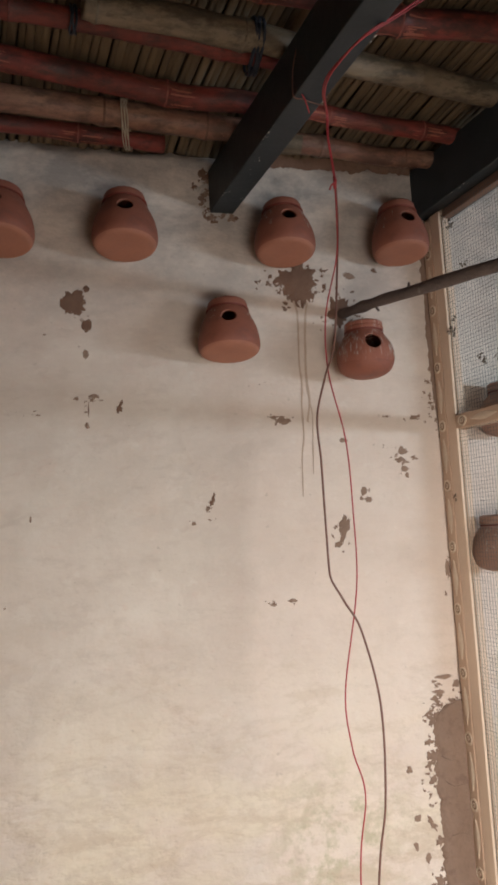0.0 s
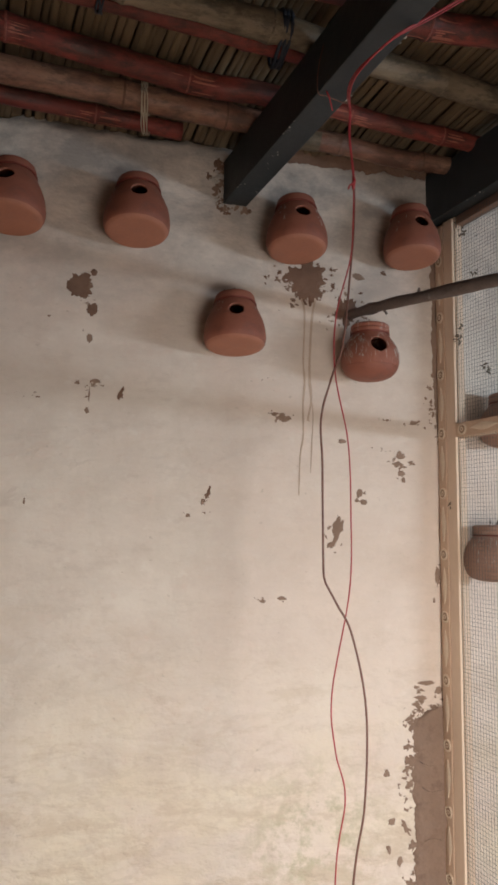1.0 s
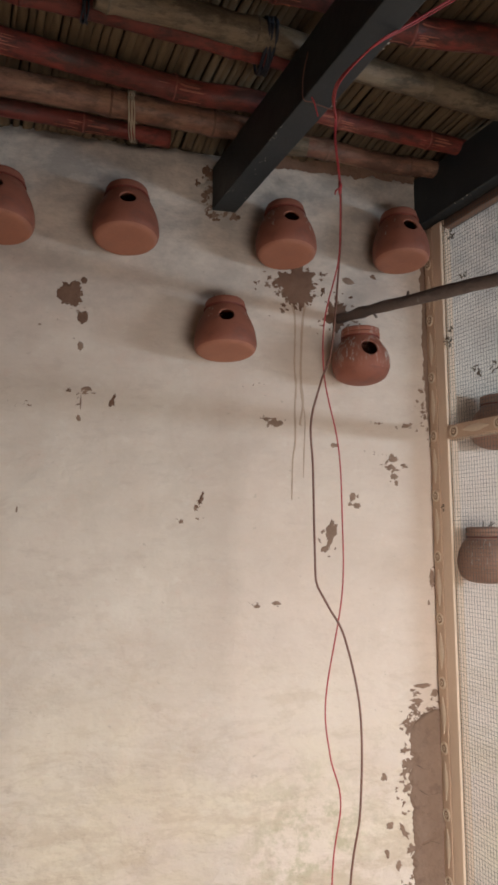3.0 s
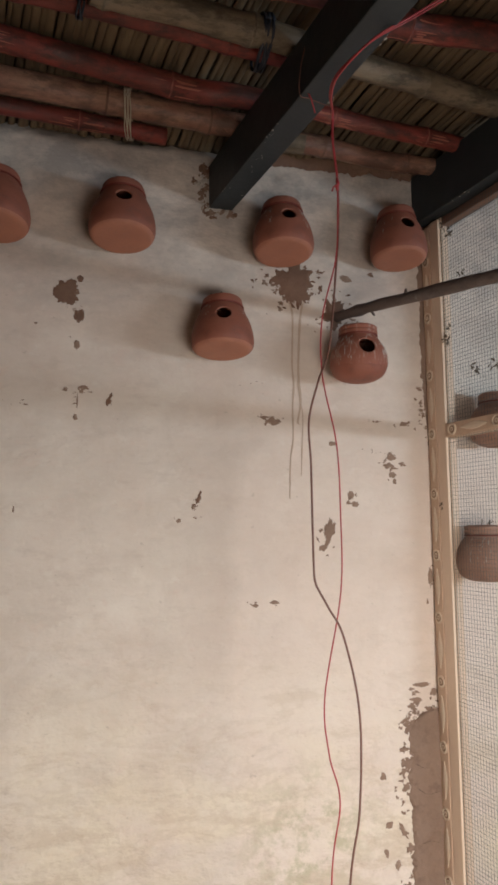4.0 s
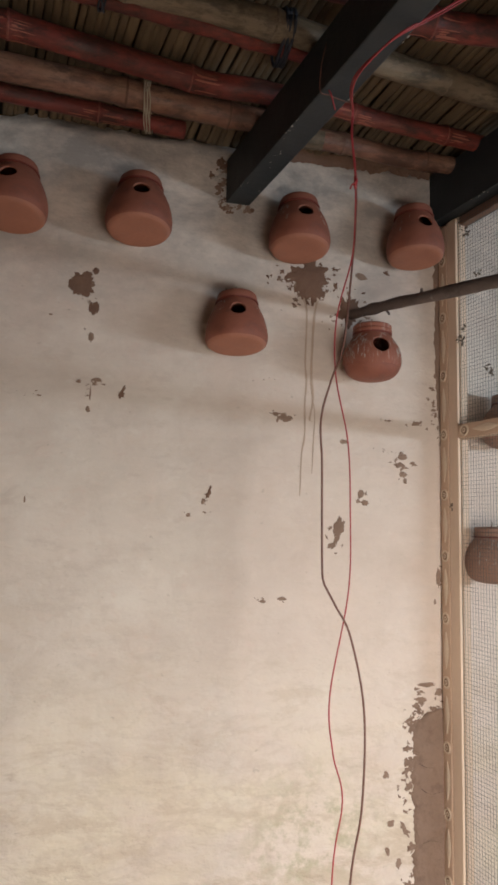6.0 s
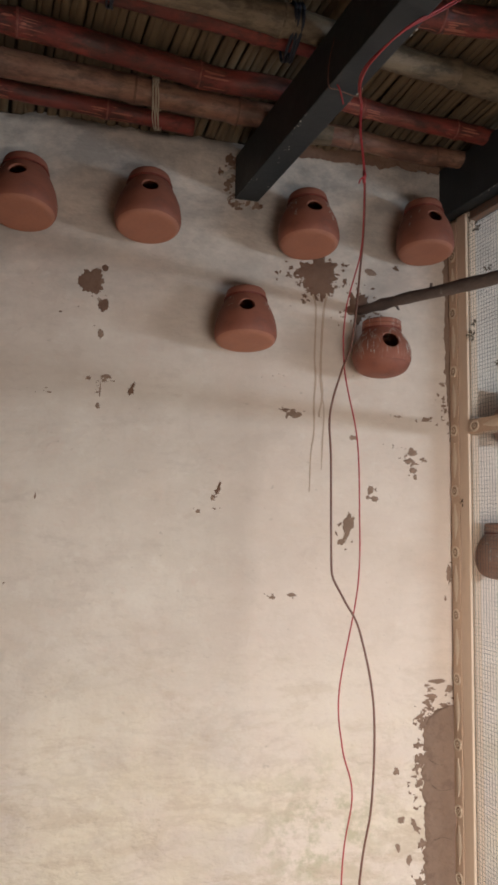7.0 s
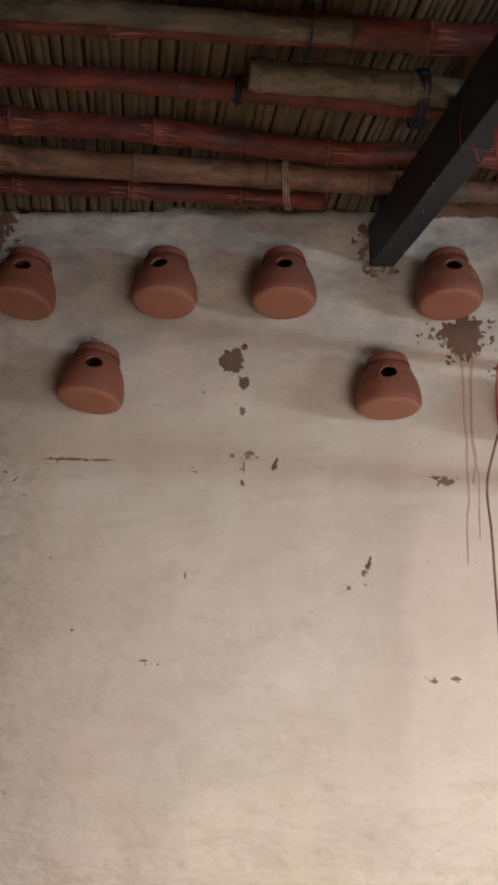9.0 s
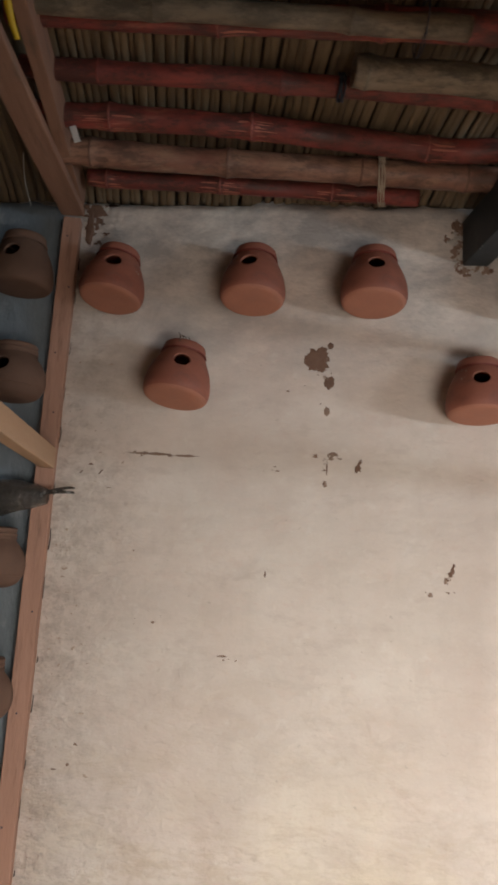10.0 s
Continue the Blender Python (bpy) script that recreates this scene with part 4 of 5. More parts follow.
    for k in range(14):
        x = 0.135 + 0.2065 * k
        part("medallion", medal, rail, m=pose(x, -0.0143, 2.052) @ Matrix.Diagonal((1.4, 1.2, 1.3, 1)))
        part("lozenge", lozenge, rail, m=pose(x + 0.103, -0.0143, 2.052, 0, 90, 0) @ Matrix.Diagonal((1.6, 1.2, 1.0, 1)))
    return t


wire_partition()

# ---- timber partition towards the dim cage ----


def timber_partition():
    x = -0.812
    t = thing("timber_partition", (x, 0, 0), "timber post and rails framing the dim neighbouring cage", "partition")
    t.matrix_basis = basis(x, 0, 0)
    part("post", block("post", (0.045, 0.058, 2.93), (0.026, 0.002, 1.465), TIMBER_POST, 0.003), t)
    part("middle_rail", block("middle_rail", (2.6, 0.045, 0.065), (1.35, 0.010, 2.100), TIMBER_RAIL, 0.003), t, "pale pine rail")
    part("top_rail", block("top_rail", (3.0, 0.078, 0.026), (1.552, 0.010, 2.945), TIMBER_DARK, 0.003), t, m=pose(0, 0, 0, 0, 0, -5.1))
    part("top_board", block("top_board", (3.0, 0.036, 0.088), (1.56, 0.022, 3.005), TIMBER_DARK, 0.003), t)
    part("low_brace", block("low_brace", (0.9, 0.04, 0.06), (0, 0, 0), TIMBER_POST, 0.003), t, m=pose(0.42, -0.03, 0.72, 0, 40, 0))
    nail = mesh_of("nail_head", *tube([(0, 0, 0), (0.0015, 0, 0)], 0.003, 8), STRAP)
    for z in (0.6, 1.0, 1.32, 1.62, 2.25, 2.45, 2.68, 2.86):
        part("nail_head", nail, t, m=pose(0.0484, 0.004 + 0.012 * math.sin(z * 17), z))
    return t


timber_partition()


def plastic_bundle():
    t = thing("plastic_bag", along(-0.80, 0.06, 1.975), "cloudy plastic bag knotted round the timber rail", "bag")
    v, f = [], []
    nu, nv = 40, 36
    for i in range(nu + 1):
        u = i / nu
        r = 0.052 * (math.sin(math.pi * min(1, u * 0.93 + 0.07)) ** 0.6) + 0.003
        for k in range(nv):
            a = 2 * math.pi * k / nv
            cr = 1 + 0.20 * noise.noise(Vector((u * 7, math.cos(a) * 2.2, math.sin(a) * 2.2))) + 0.16 * noise.noise(Vector((u * 5, math.cos(a) * 5, math.sin(a) * 5)))
            v.append((0.02 - 0.40 * u, -0.02 + 0.6 * r * cr * math.cos(a), r * cr * math.sin(a) - 0.02 * u))
    for i in range(nu):
        for k in range(nv):
            k2 = (k + 1) % nv
            f.append((i * nv + k, i * nv + k2, (i + 1) * nv + k2, (i + 1) * nv + k))
    part("bag", mesh_of("bag", v, f, PLASTIC, True), t)
    for k, dz in enumerate((0.004, -0.003)):
        pts = smooth_path([(0.0, -0.02, 0.01), (0.05, -0.03, 0.018 + dz), (0.09, -0.03, 0.022 + dz * 2), (0.108, -0.03, 0.021 + dz * 2)], 5)
        part("twisted_end", tube_mesh("twisted_end", pts, lambda u: 0.007 * (1 - 0.5 * u), PLASTIC, 7), t)
    return t


plastic_bundle()
t = thing("yellow_strip", (-0.627, -0.926, 2.922), "yellow plastic strip hanging from the top rail", "strip")
part("strip", tube_mesh("strip", smooth_path([(-0.004, -0.030, 0.040), (0, 0, 0.0), (0.004, 0.028, -0.024)], 5), lambda u: 0.010 * (1 - 0.3 * u), YELLOW, 6), t)
t = thing("paper_tag", (-0.642, -0.485, 2.948), "small off-white tag hanging by the poles", "tag")
part("tag", block("tag", (0.018, 0.003, 0.05), (0, 0, 0), PAPER, 0.001, pose(0, 0, 0, 0, -22, 10)), t)

# ---- branch perch ----
t = thing("branch_perch", (0.955, 0, 2.468), "bare grey-brown branch set into the wall as a perch", "branch")
BR = smooth_path([(-0.006, 0.03, -0.014), (0.033, -0.13, -0.032), (0.082, -0.30, -0.052), (0.196, -0.69, -0.104), (0.37, -1.30, -0.19), (0.50, -1.75, -0.25)], 10)
part("limb", tube_mesh("limb", [p + Vector((0.002 * noise.noise(p * 9), 0, 0.002 * noise.noise(p * 11 + Vector((5, 0, 0))))) for p in BR], lambda u: 0.0160 + 0.005 * u + 0.001 * math.sin(u * 40) + 0.003 * math.exp(-((u - 0.2) / 0.03) ** 2), BARK, 12), t)
for at_, d_ in (((0.05, -0.17, -0.03), (0.012, -0.02, -0.035)), ((0.10, -0.34, -0.05), (-0.004, -0.012, 0.02))):
    a = Vector(at_)
    part("twig_stub", tube_mesh("twig_stub", [a, a + Vector(d_) * 0.6, a + Vector(d_)], lambda u: 0.006 * (1 - 0.4 * u), BARK, 7), t)

# ---- cables ----
HANG = [(0.719, -0.645, 2.770), (0.716, -0.65, 2.70), (0.724, -0.66, 2.578), (0.721, -0.668, 2.46)]
t = thing("red_cable", (0.71, -0.66, 2.78), "thin red electric cable hanging from the roof", "cable")
O = Vector((0.71, -0.66, 2.78))
RED = [(1.02, -0.93, 2.995), (0.848, -0.93, 2.862), (0.791, -0.93, 2.819), (0.712, -0.92, 2.766), (0.658, -0.86, 2.728), (0.672, -0.76, 2.745)] + HANG + [(0.713, -0.67, 2.366), (0.678, -0.67, 2.221), (0.677, -0.67, 2.081),
       (0.710, -0.67, 1.919), (0.718, -0.67, 1.756), (0.716, -0.67, 1.574), (0.675, -0.67, 1.345), (0.684, -0.67, 1.22), (0.708, -0.67, 1.118), (0.686, -0.67, 0.946), (0.69, -0.67, 0.5), (0.75, -0.6, 0.02)]
part("core", tube_mesh("core", smooth_path([Vector(p) - O for p in RED], 9), 0.0018, RED_CABLE, 8), t)
t2 = thing("dark_cable", (0.71, -0.66, 2.78), "dark brown electric cable twined with a red one", "cable")
DARK = [(1.02, -0.936, 3.0), (0.850, -0.936, 2.868), (0.793, -0.936, 2.824), (0.715, -0.926, 2.769), (0.661, -0.865, 2.724), (0.675, -0.764, 2.740)] + [(x + 0.004, y + 0.005, z) for x, y, z in HANG] + [(0.716, -0.667, 2.351), (0.693, -0.677, 2.151),
       (0.668, -0.67, 2.07), (0.643, -0.67, 1.972), (0.647, -0.67, 1.87), (0.649, -0.67, 1.758), (0.652, -0.67, 1.625), (0.656, -0.67, 1.595), (0.664, -0.67, 1.578), (0.686, -0.67, 1.54), (0.721, -0.674, 1.472), (0.757, -0.67, 1.307), (0.754, -0.67, 1.102), (0.728, -0.67, 0.941), (0.70, -0.65, 0.5), (0.73, -0.56, 0.02)]
dark_path = smooth_path([Vector(p) - O for p in DARK], 9)
part("red_sleeve", tube_mesh("red_sleeve", dark_path[:73], 0.0026, RED_CABLE, 8), t2, "red sleeve over the upper cable")
part("core", tube_mesh("core", dark_path[72:], 0.0026, DARK_CABLE, 8), t2)
t = thing("cable_tie", (0.724, -0.66, 2.573), "red tape knot round the two cables", "tie")
part("tape", tube_mesh("tape", [(0.001, 0, -0.016), (0.0, 0, -0.006), (0.002, 0, 0.004), (0.0, 0, 0.016)], lambda u: 0.0035 + 0.0015 * math.sin(u * 3.1), RED_CABLE, 8), t)
part("tail", tube_mesh("tail", [(0, -0.004, 0), (-0.012, -0.006, -0.012), (-0.015, -0.006, -0.022)], 0.0022, RED_CABLE, 6), t)
t = thing("wire_loop", (0.672, -0.655, 2.80), "thin red wire looped round the black beam", "wire")
part("loop", tube_mesh("loop", smooth_path([(-0.035, -0.03, 0.12), (-0.046, -0.02, 0.06), (-0.045, -0.01, -0.002), (-0.02, -0.005, -0.006), (0.0, 0, -0.008), (0.045, 0.01, -0.004), (0.052, 0.01, 0.05), (0.05, 0.01, 0.13)], 5), 0.0014, DARK_CABLE, 6), t)
part("twist", tube_mesh("twist", smooth_path([(-0.028, -0.01, 0.045), (-0.024, -0.014, 0.004), (-0.016, -0.014, -0.014), (-0.002, 0.0, -0.04)], 5), 0.0022, RED_CABLE, 6), t)

# ---- twigs on the pots ----


def twigs(at, n, spread, seed):
    rnd = random.Random(seed)
    t = thing("nest_twig", at, "few dry nesting twigs poking from a pot's mouth", "twig")
    for k in range(n):
        a = Vector((rnd.uniform(-spread, spread), rnd.uniform(-0.02, 0.02), 0))
        b = a + Vector((rnd.uniform(-0.02, 0.02), rnd.uniform(-0.02, 0.0), rnd.uniform(0.0, 0.008)))
        part("twig", tube_mesh("twig", [a - Vector((0, 0, 0.02)), (a + b) / 2 + Vector((0.003, 0, 0)), b], 0.0014, TWIG, 5), t)


twigs((0.500, -0.135, 2.450), 4, 0.02, 1)
twigs((-0.375, -0.15, 2.483), 4, 0.025, 2)
twigs((1.46, -0.13, 1.748), 7, 0.05, 3)
twigs((1.60, -0.13, 2.262), 9, 0.07, 4)

# ---- flaked plaster ----
_chips = random.Random(11)


def chip(x, z, w, h, mat=MUD_MID, jag=0.35, lean=0.0, name="plaster_chip", lift=0.0016, n=56):
    """A spot where the limewash has come off, with a ragged edge."""
    sd = _chips.uniform(0, 99)
    v, f = [(x, -bulge(x, z) - lift - 0.0012, z)], []
    for ring, q in enumerate((0.45, 0.8, 1.0)):
        for k in range(n):
            a = 2 * math.pi * k / n
            j = 1 + jag * (0.75 * noise.noise(Vector((math.cos(a) * 1.1 + sd, math.sin(a) * 1.1, 0))) + 0.5 * noise.noise(Vector((math.cos(a) * 2.8 + sd, math.sin(a) * 2.8, 3)))
                           + 0.45 * noise.noise(Vector((math.cos(a) * 7 + sd, math.sin(a) * 7, 6)))) * (0.5 + 0.5 * q) * 1.6
            dx, dz = w / 2 * q * j * math.cos(a), h / 2 * q * j * math.sin(a)
            px, pz = x + dx + lean * dz, z + dz
            v.append((px, -bulge(px, pz) - (lift if ring < 2 else 0.0004) - 0.001 * noise.noise(Vector((px * 40, pz * 40, 1))), pz))
    f += [(0, 1 + k, 1 + (k + 1) % n) for k in range(n)]
    for r in (0, 1):
        o = 1 + r * n
        f += [(o + k, o + n + k, o + n + (k + 1) % n, o + (k + 1) % n) for k in range(n)]
    return part(name, mesh_of(name, v, f, mat, True), WALL)


def spatter(x0, x1, z0, z1, n, small, big, mat=MUD_MID):
    for k in range(n):
        s = _chips.uniform(small, big)
        chip(_chips.uniform(x0, x1), _chips.uniform(z0, z1), s * _chips.uniform(0.6, 1.4), s * _chips.uniform(0.6, 1.4), mat, 0.85, _chips.uniform(-0.4, 0.4), n=24)


for args in ((0.050, 2.470, 0.078, 0.085, MUD), (0.090, 2.515, 0.022, 0.022, MUD), (0.091, 2.394, 0.034, 0.042, MUD), (0.088, 2.299, 0.018, 0.030), (0.112, 2.161, 0.036, 0.014), (0.090, 2.066, 0.014, 0.020), (0.095, 2.115, 0.005, 0.045),
             (0.193, 2.129, 0.012, 0.040, MUD, 0.5, 0.4), (0.728, 2.075, 0.042, 0.022), (0.700, 2.09, 0.03, 0.008), (0.421, 1.746, 0.014, 0.014), (0.485, 1.822, 0.012, 0.04, MUD, 0.5, 0.3), (0.465, 1.79, 0.01, 0.02),
             (0.922, 1.715, 0.032, 0.085, MUD_PALE, 0.5, 0.25), (0.90, 1.66, 0.028, 0.02, MUD_PALE), (1.000, 1.835, 0.020, 0.03), (1.015, 1.806, 0.024, 0.02), (0.990, 1.81, 0.015, 0.014),
             (1.150, 1.968, 0.034, 0.022), (1.135, 1.935, 0.02, 0.016), (1.153, 1.907, 0.024, 0.022), (1.16, 1.885, 0.012, 0.02), (1.199, 2.085, 0.03, 0.016), (1.10, 2.09, 0.012, 0.008), (0.672, 1.478, 0.018, 0.012), (0.733, 1.487, 0.032, 0.012),
             (0.938, 2.009, 0.028, 0.014), (1.283, 1.563, 0.018, 0.06), (1.27, 1.48, 0.008, 0.018), (1.285, 2.227, 0.026, 0.034), (1.272, 2.26, 0.012, 0.02), (-0.474, 2.136, 0.13, 0.006), (-0.45, 2.136, 0.05, 0.010),
             (-0.358, 2.134, 0.06, 0.008), (-0.081, 1.777, 0.006, 0.02), (-0.197, 1.524, 0.03, 0.006), (-0.42, 1.61, 0.012, 0.008), (0.69, 2.60, 0.010, 0.006), (-0.04, 2.36, 0.01, 0.006), (-0.06, 2.10, 0.016, 0.005),
             (0.991, 2.592, 0.045, 0.026), (1.245, 1.21, 0.06, 0.014), (1.283, 1.185, 0.026, 0.026), (1.22, 1.16, 0.04, 0.02), (-0.60, 2.02, 0.016, 0.003), (-0.63, 2.07, 0.006, 0.016, MUD, 0.5, 0.8)):
    chip(*args)


def cluster(x, z, w, h, n, size, mat=MUD_MID, lean=0.0):
    """A loose group of small fragments fallen off the limewash."""
    for k in range(n):
        dx, dz = _chips.gauss(0, w / 2), _chips.gauss(0, h / 2)
        q = 0.8 * size * _chips.choice((0.35, 0.5, 0.7, 1.0))
        chip(x + dx + lean * dz, z + dz, q * _chips.uniform(0.6, 1.6), q * _chips.uniform(0.5, 1.3), mat, 0.95, _chips.uniform(-0.5, 0.5), n=26)


for args in ((0.105, 2.150, 0.035, 0.012, 7, 0.016), (0.085, 2.115, 0.004, 0.05, 6, 0.007), (0.193, 2.129, 0.010, 0.032, 7, 0.013, MUD, 0.3), (0.714, 2.085, 0.04, 0.016, 9, 0.016), (0.478, 1.805, 0.008, 0.035, 8, 0.012, MUD, 0.35),
             (0.45, 1.755, 0.05, 0.008, 3, 0.008), (1.14, 1.945, 0.045, 0.06, 14, 0.018), (1.10, 1.985, 0.05, 0.015, 6, 0.010), (1.18, 2.085, 0.05, 0.012, 5, 0.012), (1.09, 2.09, 0.03, 0.01, 3, 0.009), (1.285, 2.22, 0.014, 0.06, 8, 0.018),
             (0.915, 1.70, 0.03, 0.07, 7, 0.014, MUD_PALE), (1.005, 1.82, 0.022, 0.022, 5, 0.014), (0.70, 1.482, 0.06, 0.010, 5, 0.010), (0.655, 2.20, 0.05, 0.012, 4, 0.006), (-0.474, 2.137, 0.09, 0.006, 16, 0.011), (-0.36, 2.135, 0.05, 0.004, 6, 0.007),
             (1.22, 1.20, 0.05, 0.03, 8, 0.018), (0.06, 2.43, 0.06, 0.10, 10, 0.012), (-0.19, 1.52, 0.04, 0.01, 4, 0.007), (-0.44, 1.62, 0.06, 0.02, 4, 0.008), (-0.10, 2.10, 0.06, 0.02, 4, 0.007), (1.29, 1.56, 0.008, 0.05, 5, 0.012)):
    cluster(*args)
# the muddy patch below a pot, its lumps and its runs
chip(0.800, 2.565, 0.135, 0.120, MUD, 0.42, name="mud_smear", lift=0.004)
chip(0.820, 2.525, 0.085, 0.085, MUD, 0.5, name="mud_smear", lift=0.003)
chip(0.775, 2.55, 0.06, 0.05, MUD, 0.7, name="mud_smear", lift=0.002)
cluster(0.803, 2.55, 0.10, 0.08, 60, 0.024, MUD)
cluster(0.80, 2.54, 0.085, 0.07, 26, 0.020, MUD_PALE)
cluster(0.80, 2.555, 0.15, 0.085, 46, 0.016, MUD)
chip(0.945, 2.462, 0.075, 0.10, MUD, 0.5, name="mud_smear", lift=0.004)
cluster(0.94, 2.46, 0.07, 0.09, 26, 0.022)
# the bare lower corner


def bare_corner():
    """Mud laid bare along the foot of the post, ragged on its open side."""
    v, f, n = [], [], 8
    zs = [0.012 + 0.006 * k for k in range(188)]
    for z in zs:
        top = max(0.0, (z - 1.07) / 0.065)
        left = 1.192 + (0.075 + 0.035 * noise.noise(Vector((z * 90, 2, 0)))) * top ** 1.5 + 0.016 * noise.noise(Vector((z * 5, 1, 0))) + 0.018 * noise.noise(Vector((z * 19, 4, 0))) + 0.014 * noise.noise(Vector((z * 61, 9, 0)))
        for k in range(n):
            x = left + (1.335 - left) * (k / (n - 1)) ** 1.4
            v.append((x, -bulge(x, z) - (0.0006 if k == 0 else 0.0075 + 0.005 * noise.noise(Vector((x * 14, z * 14, 3))) + 0.003 * noise.noise(Vector((x * 45, z * 45, 8)))), z))
    for i in range(len(zs) - 1):
        for k in range(n - 1):
            f.append((i * n + k, i * n + k + 1, i * n + n + k + 1, i * n + n + k))
    part("bare_mud", mesh_of("bare_mud", v, f, MUD_PALE, True), WALL, "bare brown mud where the plaster has fallen")


bare_corner()


def bare_edge():
    """A narrow ragged strip of brown mud beside the upper part of the post."""
    v, f, n = [], [], 4
    zs = [2.02 + 0.006 * k for k in range(131)]
    for z in zs:
        fade = min(1.0, (z - 2.02) / 0.35)
        left = 1.287 - 0.020 * fade + 0.007 * noise.noise(Vector((z * 9, 12, 0))) + 0.008 * noise.noise(Vector((z * 41, 14, 0)))
        for k in range(n):
            x = left + (1.33 - left) * k / (n - 1)
            v.append((x, -bulge(x, z) - (0.0006 if k == 0 else 0.005 + 0.002 * noise.noise(Vector((x * 30, z * 30, 6)))), z))
    for i in range(len(zs) - 1):
        for k in range(n - 1):
            f.append((i * n + k, i * n + k + 1, i * n + n + k + 1, i * n + n + k))
    part("bare_mud", mesh_of("bare_mud", v, f, MUD_PALE, True), WALL, "bare brown mud where the plaster has fallen")


bare_edge()
cluster(1.262, 2.14, 0.03, 0.12, 22, 0.016, MUD_MID)
cluster(1.235, 1.125, 0.06, 0.03, 26, 0.020, MUD_PALE)
cluster(1.185, 0.95, 0.035, 0.16, 40, 0.016, MUD_PALE)
spatter(1.14, 1.20, 0.45, 1.12, 16, 0.006, 0.020, MUD_PALE)
spatter(1.16, 1.22, 0.5, 1.15, 26, 0.012, 0.035, MUD_PALE)
for x, z, w, h in ((1.093, 0.932, 0.022, 0.024), (1.115, 0.78, 0.026, 0.022), (1.10, 0.70, 0.016, 0.024), (1.14, 0.66, 0.02, 0.03)):
    chip(x, z, w, h)


CRACK = material("dark_crack", (0.06, 0.042, 0.032), None, 20, 0.95, 0.2)


def mud_run(pts, w, mat=STREAK):
    v, f = [], []
    path = smooth_path([(x, 0, z) for x, z in pts], 10)
    for i, p in enumerate(path):
        ww = w * (1 + 0.5 * noise.noise(Vector((p.z * 30, w * 900, 2)))) * (1 - 0.4 * i / len(path))
        for s, l in ((-1, 0.0003), (0, 0.0018), (1, 0.0003)):
            v.append((p.x + s * ww, -bulge(p.x, p.z) - l - (0.0006 if mat is STREAK else 0.0095), p.z))
    for i in range(len(path) - 1):
        for k in range(2):
            f.append((i * 3 + k, i * 3 + k + 1, i * 3 + k + 4, i * 3 + k + 3))
    part("mud_run" if mat is STREAK else "crack", mesh_of("mud_run", v, f, mat, True), WALL)


mud_run([(0.785, 2.50), (0.798, 2.44), (0.796, 2.28), (0.802, 2.20), (0.797, 2.12), (0.799, 2.02), (0.790, 1.95), (0.787, 1.821)], 0.0040)
mud_run([(0.835, 2.50), (0.824, 2.42), (0.818, 2.25), (0.826, 2.15), (0.815, 2.08), (0.822, 2.07)], 0.0050)
mud_run([(0.820, 2.36), (0.818, 2.20), (0.832, 2.10), (0.830, 1.99), (0.827, 1.896)], 0.0028)

# crumbled mud round the beam's foot
for k in range(46):
    q_ = _chips.uniform(0, 1)
    x_, z_ = (0.497, 2.79 + 0.17 * q_ * 1.6) if q_ < 0.62 else (0.495 + 0.11 * (q_ - 0.62) / 0.38, 2.793)
    w_ = _chips.uniform(0.010, 0.030)
    chip(x_ + _chips.gauss(-0.003, 0.007), z_ + _chips.gauss(-0.003, 0.007), w_, w_ * _chips.uniform(0.6, 1.4), (SOOT_PLASTER, MUD_PALE, SOOT_PLASTER, MUD)[k % 4], 0.6, 0.2, n=18)
for k in range(12):
    a_ = _chips.uniform(0, 6.28)
    chip(0.535 + 0.065 * math.cos(a_) + _chips.gauss(0, 0.012), 2.865 + 0.095 * math.sin(a_) + _chips.gauss(0, 0.012), _chips.uniform(0.005, 0.020), _chips.uniform(0.005, 0.020), MUD if k % 3 else SOOT_PLASTER, 0.5, 0.2, n=20)

# mud bedding squeezed out under the reeds


def bedding():
    v, f, n = [], [], 5
    xs = [0.60 + 0.006 * k for k in range(109)]
    for x in xs:
        low = 2.984 + 0.010 * noise.noise(Vector((x * 4, 2, 0))) + 0.012 * noise.noise(Vector((x * 17, 5, 0))) + 0.012 * noise.noise(Vector((x * 60, 9, 0)))
        for k in range(n):
            z = low + (3.02 - low) * k / (n - 1)
            v.append((x, -bulge(x, z) - (0.0003 if k == 0 else 0.006 + 0.012 * k / n + 0.006 * noise.noise(Vector((x * 26, z * 26, 4)))), z))
    for i in range(len(xs) - 1):
        for k in range(n - 1):
            f.append((i * n + k, i * n + n + k, i * n + n + k + 1, i * n + k + 1))
    part("mud_bedding", mesh_of("mud_bedding", v, f, MUD, True), WALL, "crumbling mud bedding under the reeds")


bedding()
for pts in ([(1.205, 0.965), (1.235, 0.950), (1.262, 0.948)], [(1.215, 0.885), (1.245, 0.868), (1.29, 0.872)], [(1.22, 0.72), (1.25, 0.725), (1.285, 0.715)]):
    mud_run(pts, 0.0016, CRACK)

# broken mud in the top corner by the timber post
chip(-0.752, 2.925, 0.030, 0.15, MUD, 0.3, name="mud_smear", lift=0.004)
chip(-0.735, 2.975, 0.075, 0.045, MUD, 0.3, name="mud_smear", lift=0.003)
cluster(-0.738, 2.945, 0.035, 0.06, 24, 0.022, MUD)
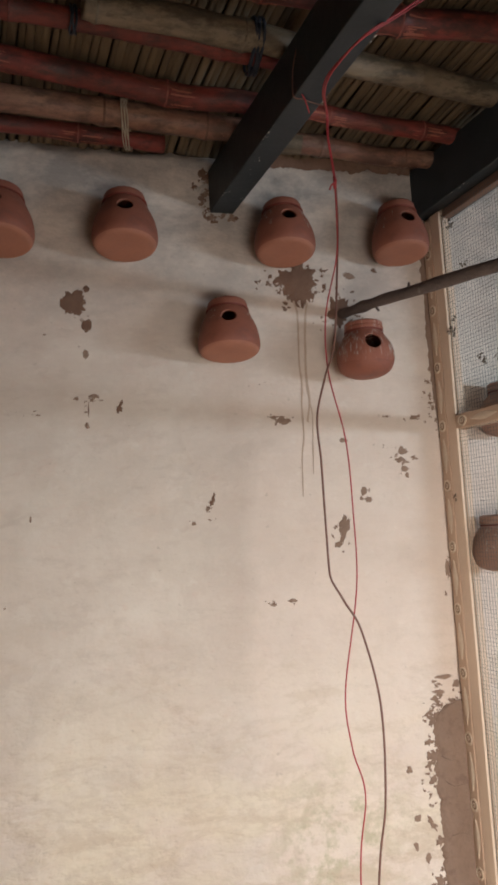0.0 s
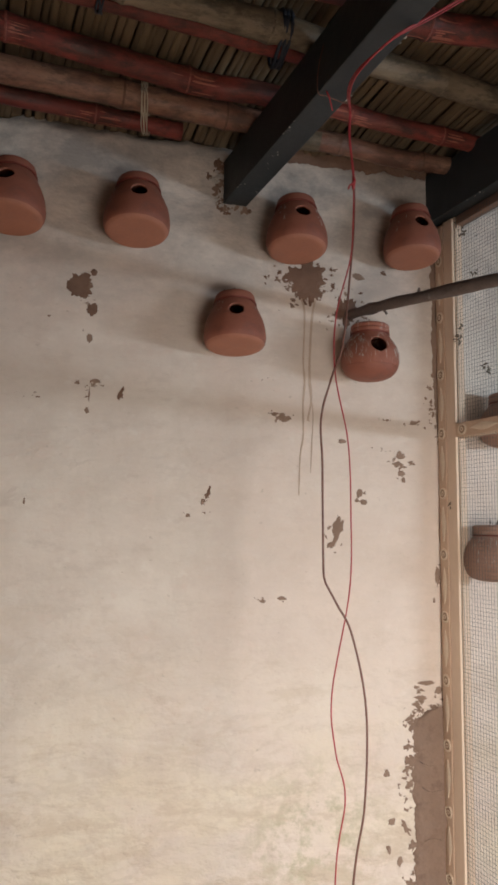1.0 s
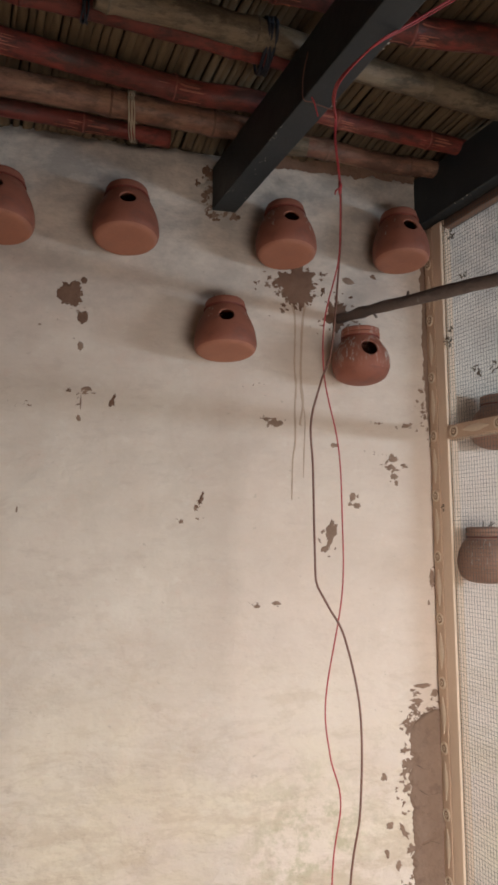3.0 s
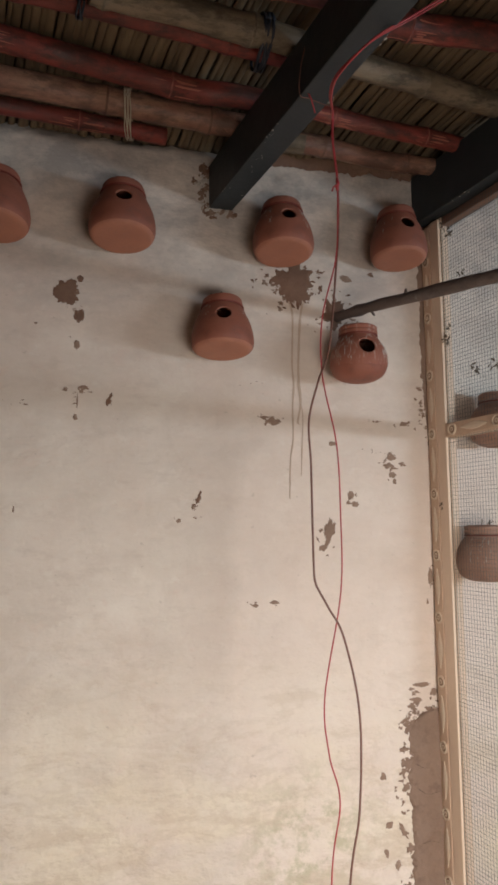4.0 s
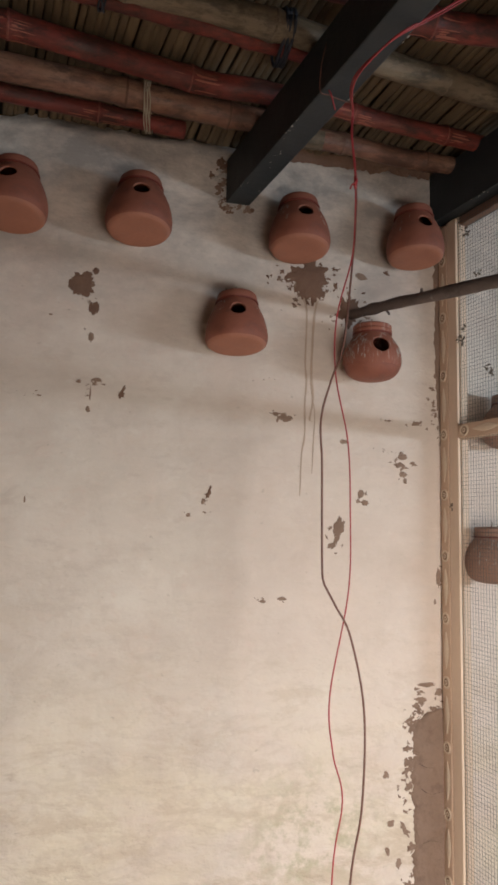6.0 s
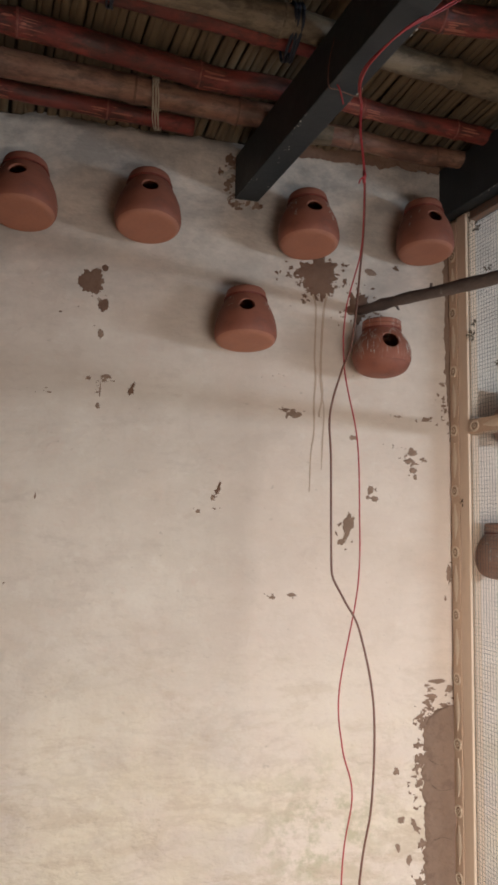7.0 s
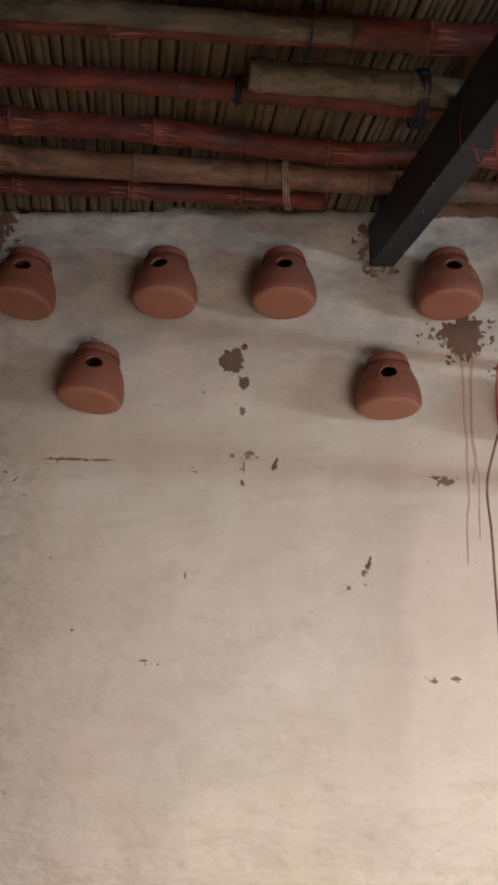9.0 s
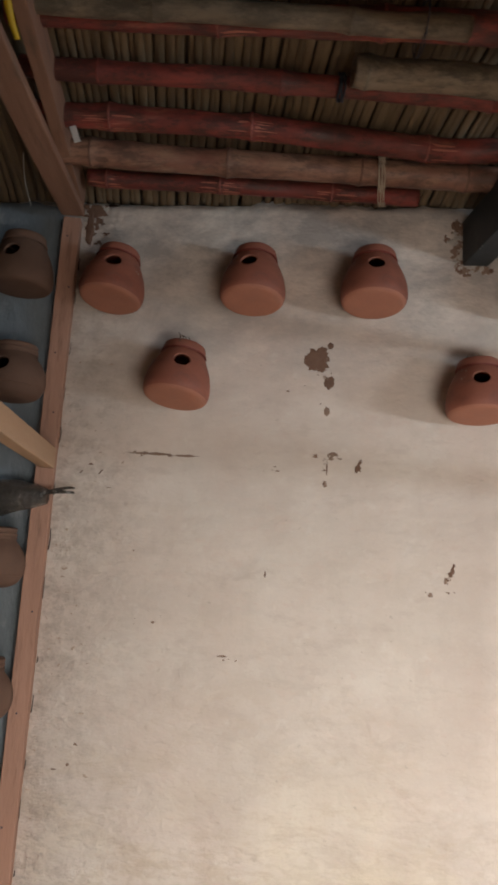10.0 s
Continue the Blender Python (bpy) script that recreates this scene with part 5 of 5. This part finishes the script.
# scuffs beside the timber post
for k in range(70):
    x, z = -0.77 + abs(_chips.gauss(0, 0.08)), _chips.uniform(0.9, 2.45)
    size = _chips.uniform(0.003, 0.009)
    chip(x, z, size * _chips.uniform(0.4, 2.2), size * _chips.uniform(0.3, 1.5), STREAK if k % 9 else MUD_PALE, 0.7, _chips.uniform(-0.9, 0.9), name="scuff", n=14)

t = thing("hanging_string", (-0.90, -0.25, 2.99), "loose white string hanging in the dim cage", "string")
part("string", tube_mesh("string", smooth_path([(0, 0, 0.05), (0.006, 0, 0.0), (0.02, 0, -0.06), (0.045, 0, -0.13)], 6), 0.0011, PAPER, 6), t)

# the broken top corner of the wall by the post
for k in range(16):
    chip(-0.745 + _chips.gauss(0, 0.022), 2.955 + _chips.gauss(0, 0.03), _chips.uniform(0.008, 0.035), _chips.uniform(0.008, 0.035), MUD if k % 2 else SOOT_PLASTER, 0.5, 0.0, n=20)


def scrap(at, n, size, seed):
    """A wisp of dry grass and leaf caught in the wire."""
    rnd = random.Random(seed)
    t = thing("straw_wisp", at, "small wisp of dry straw caught in the wire mesh", "straw")
    for k in range(n):
        a = Vector((rnd.uniform(-size, size), -0.004, rnd.uniform(-size, size)))
        b = a + Vector((rnd.uniform(-size, size), rnd.uniform(-0.006, 0.004), rnd.uniform(-size, size)))
        part("straw", tube_mesh("straw", [a, (a + b) / 2 + Vector((0.003, 0, 0.003)), b], rnd.uniform(0.0016, 0.0034), TWIG, 5), t)


scrap(along(PX, 0.105, 2.365, -0.006), 7, 0.012, 1)
scrap(along(PX, 0.118, 2.400, -0.006), 5, 0.008, 2)
scrap(along(PX, 0.130, 2.740, -0.006), 8, 0.018, 3)
scrap(along(PX, 0.190, 2.575, -0.006), 5, 0.010, 4)
scrap(along(PX, 0.235, 2.235, -0.006), 7, 0.016, 6)
scrap(along(PX, 0.330, 2.230, -0.006), 6, 0.014, 7)
scrap(along(PX, 0.060, 1.800, -0.010), 4, 0.008, 5)

# the gap between plaster and timber post, crumbled open in places
for k in range(13):
    z_ = 0.85 + 0.16 * k + _chips.uniform(-0.03, 0.03)
    x_ = -0.776 + _chips.uniform(-0.002, 0.003)
    l_ = _chips.uniform(0.015, 0.07)
    mud_run([(x_, z_), (x_ + _chips.uniform(-0.002, 0.003), z_ + l_ * 0.5), (x_ + 0.001, z_ + l_)], _chips.uniform(0.001, 0.0024), CRACK)
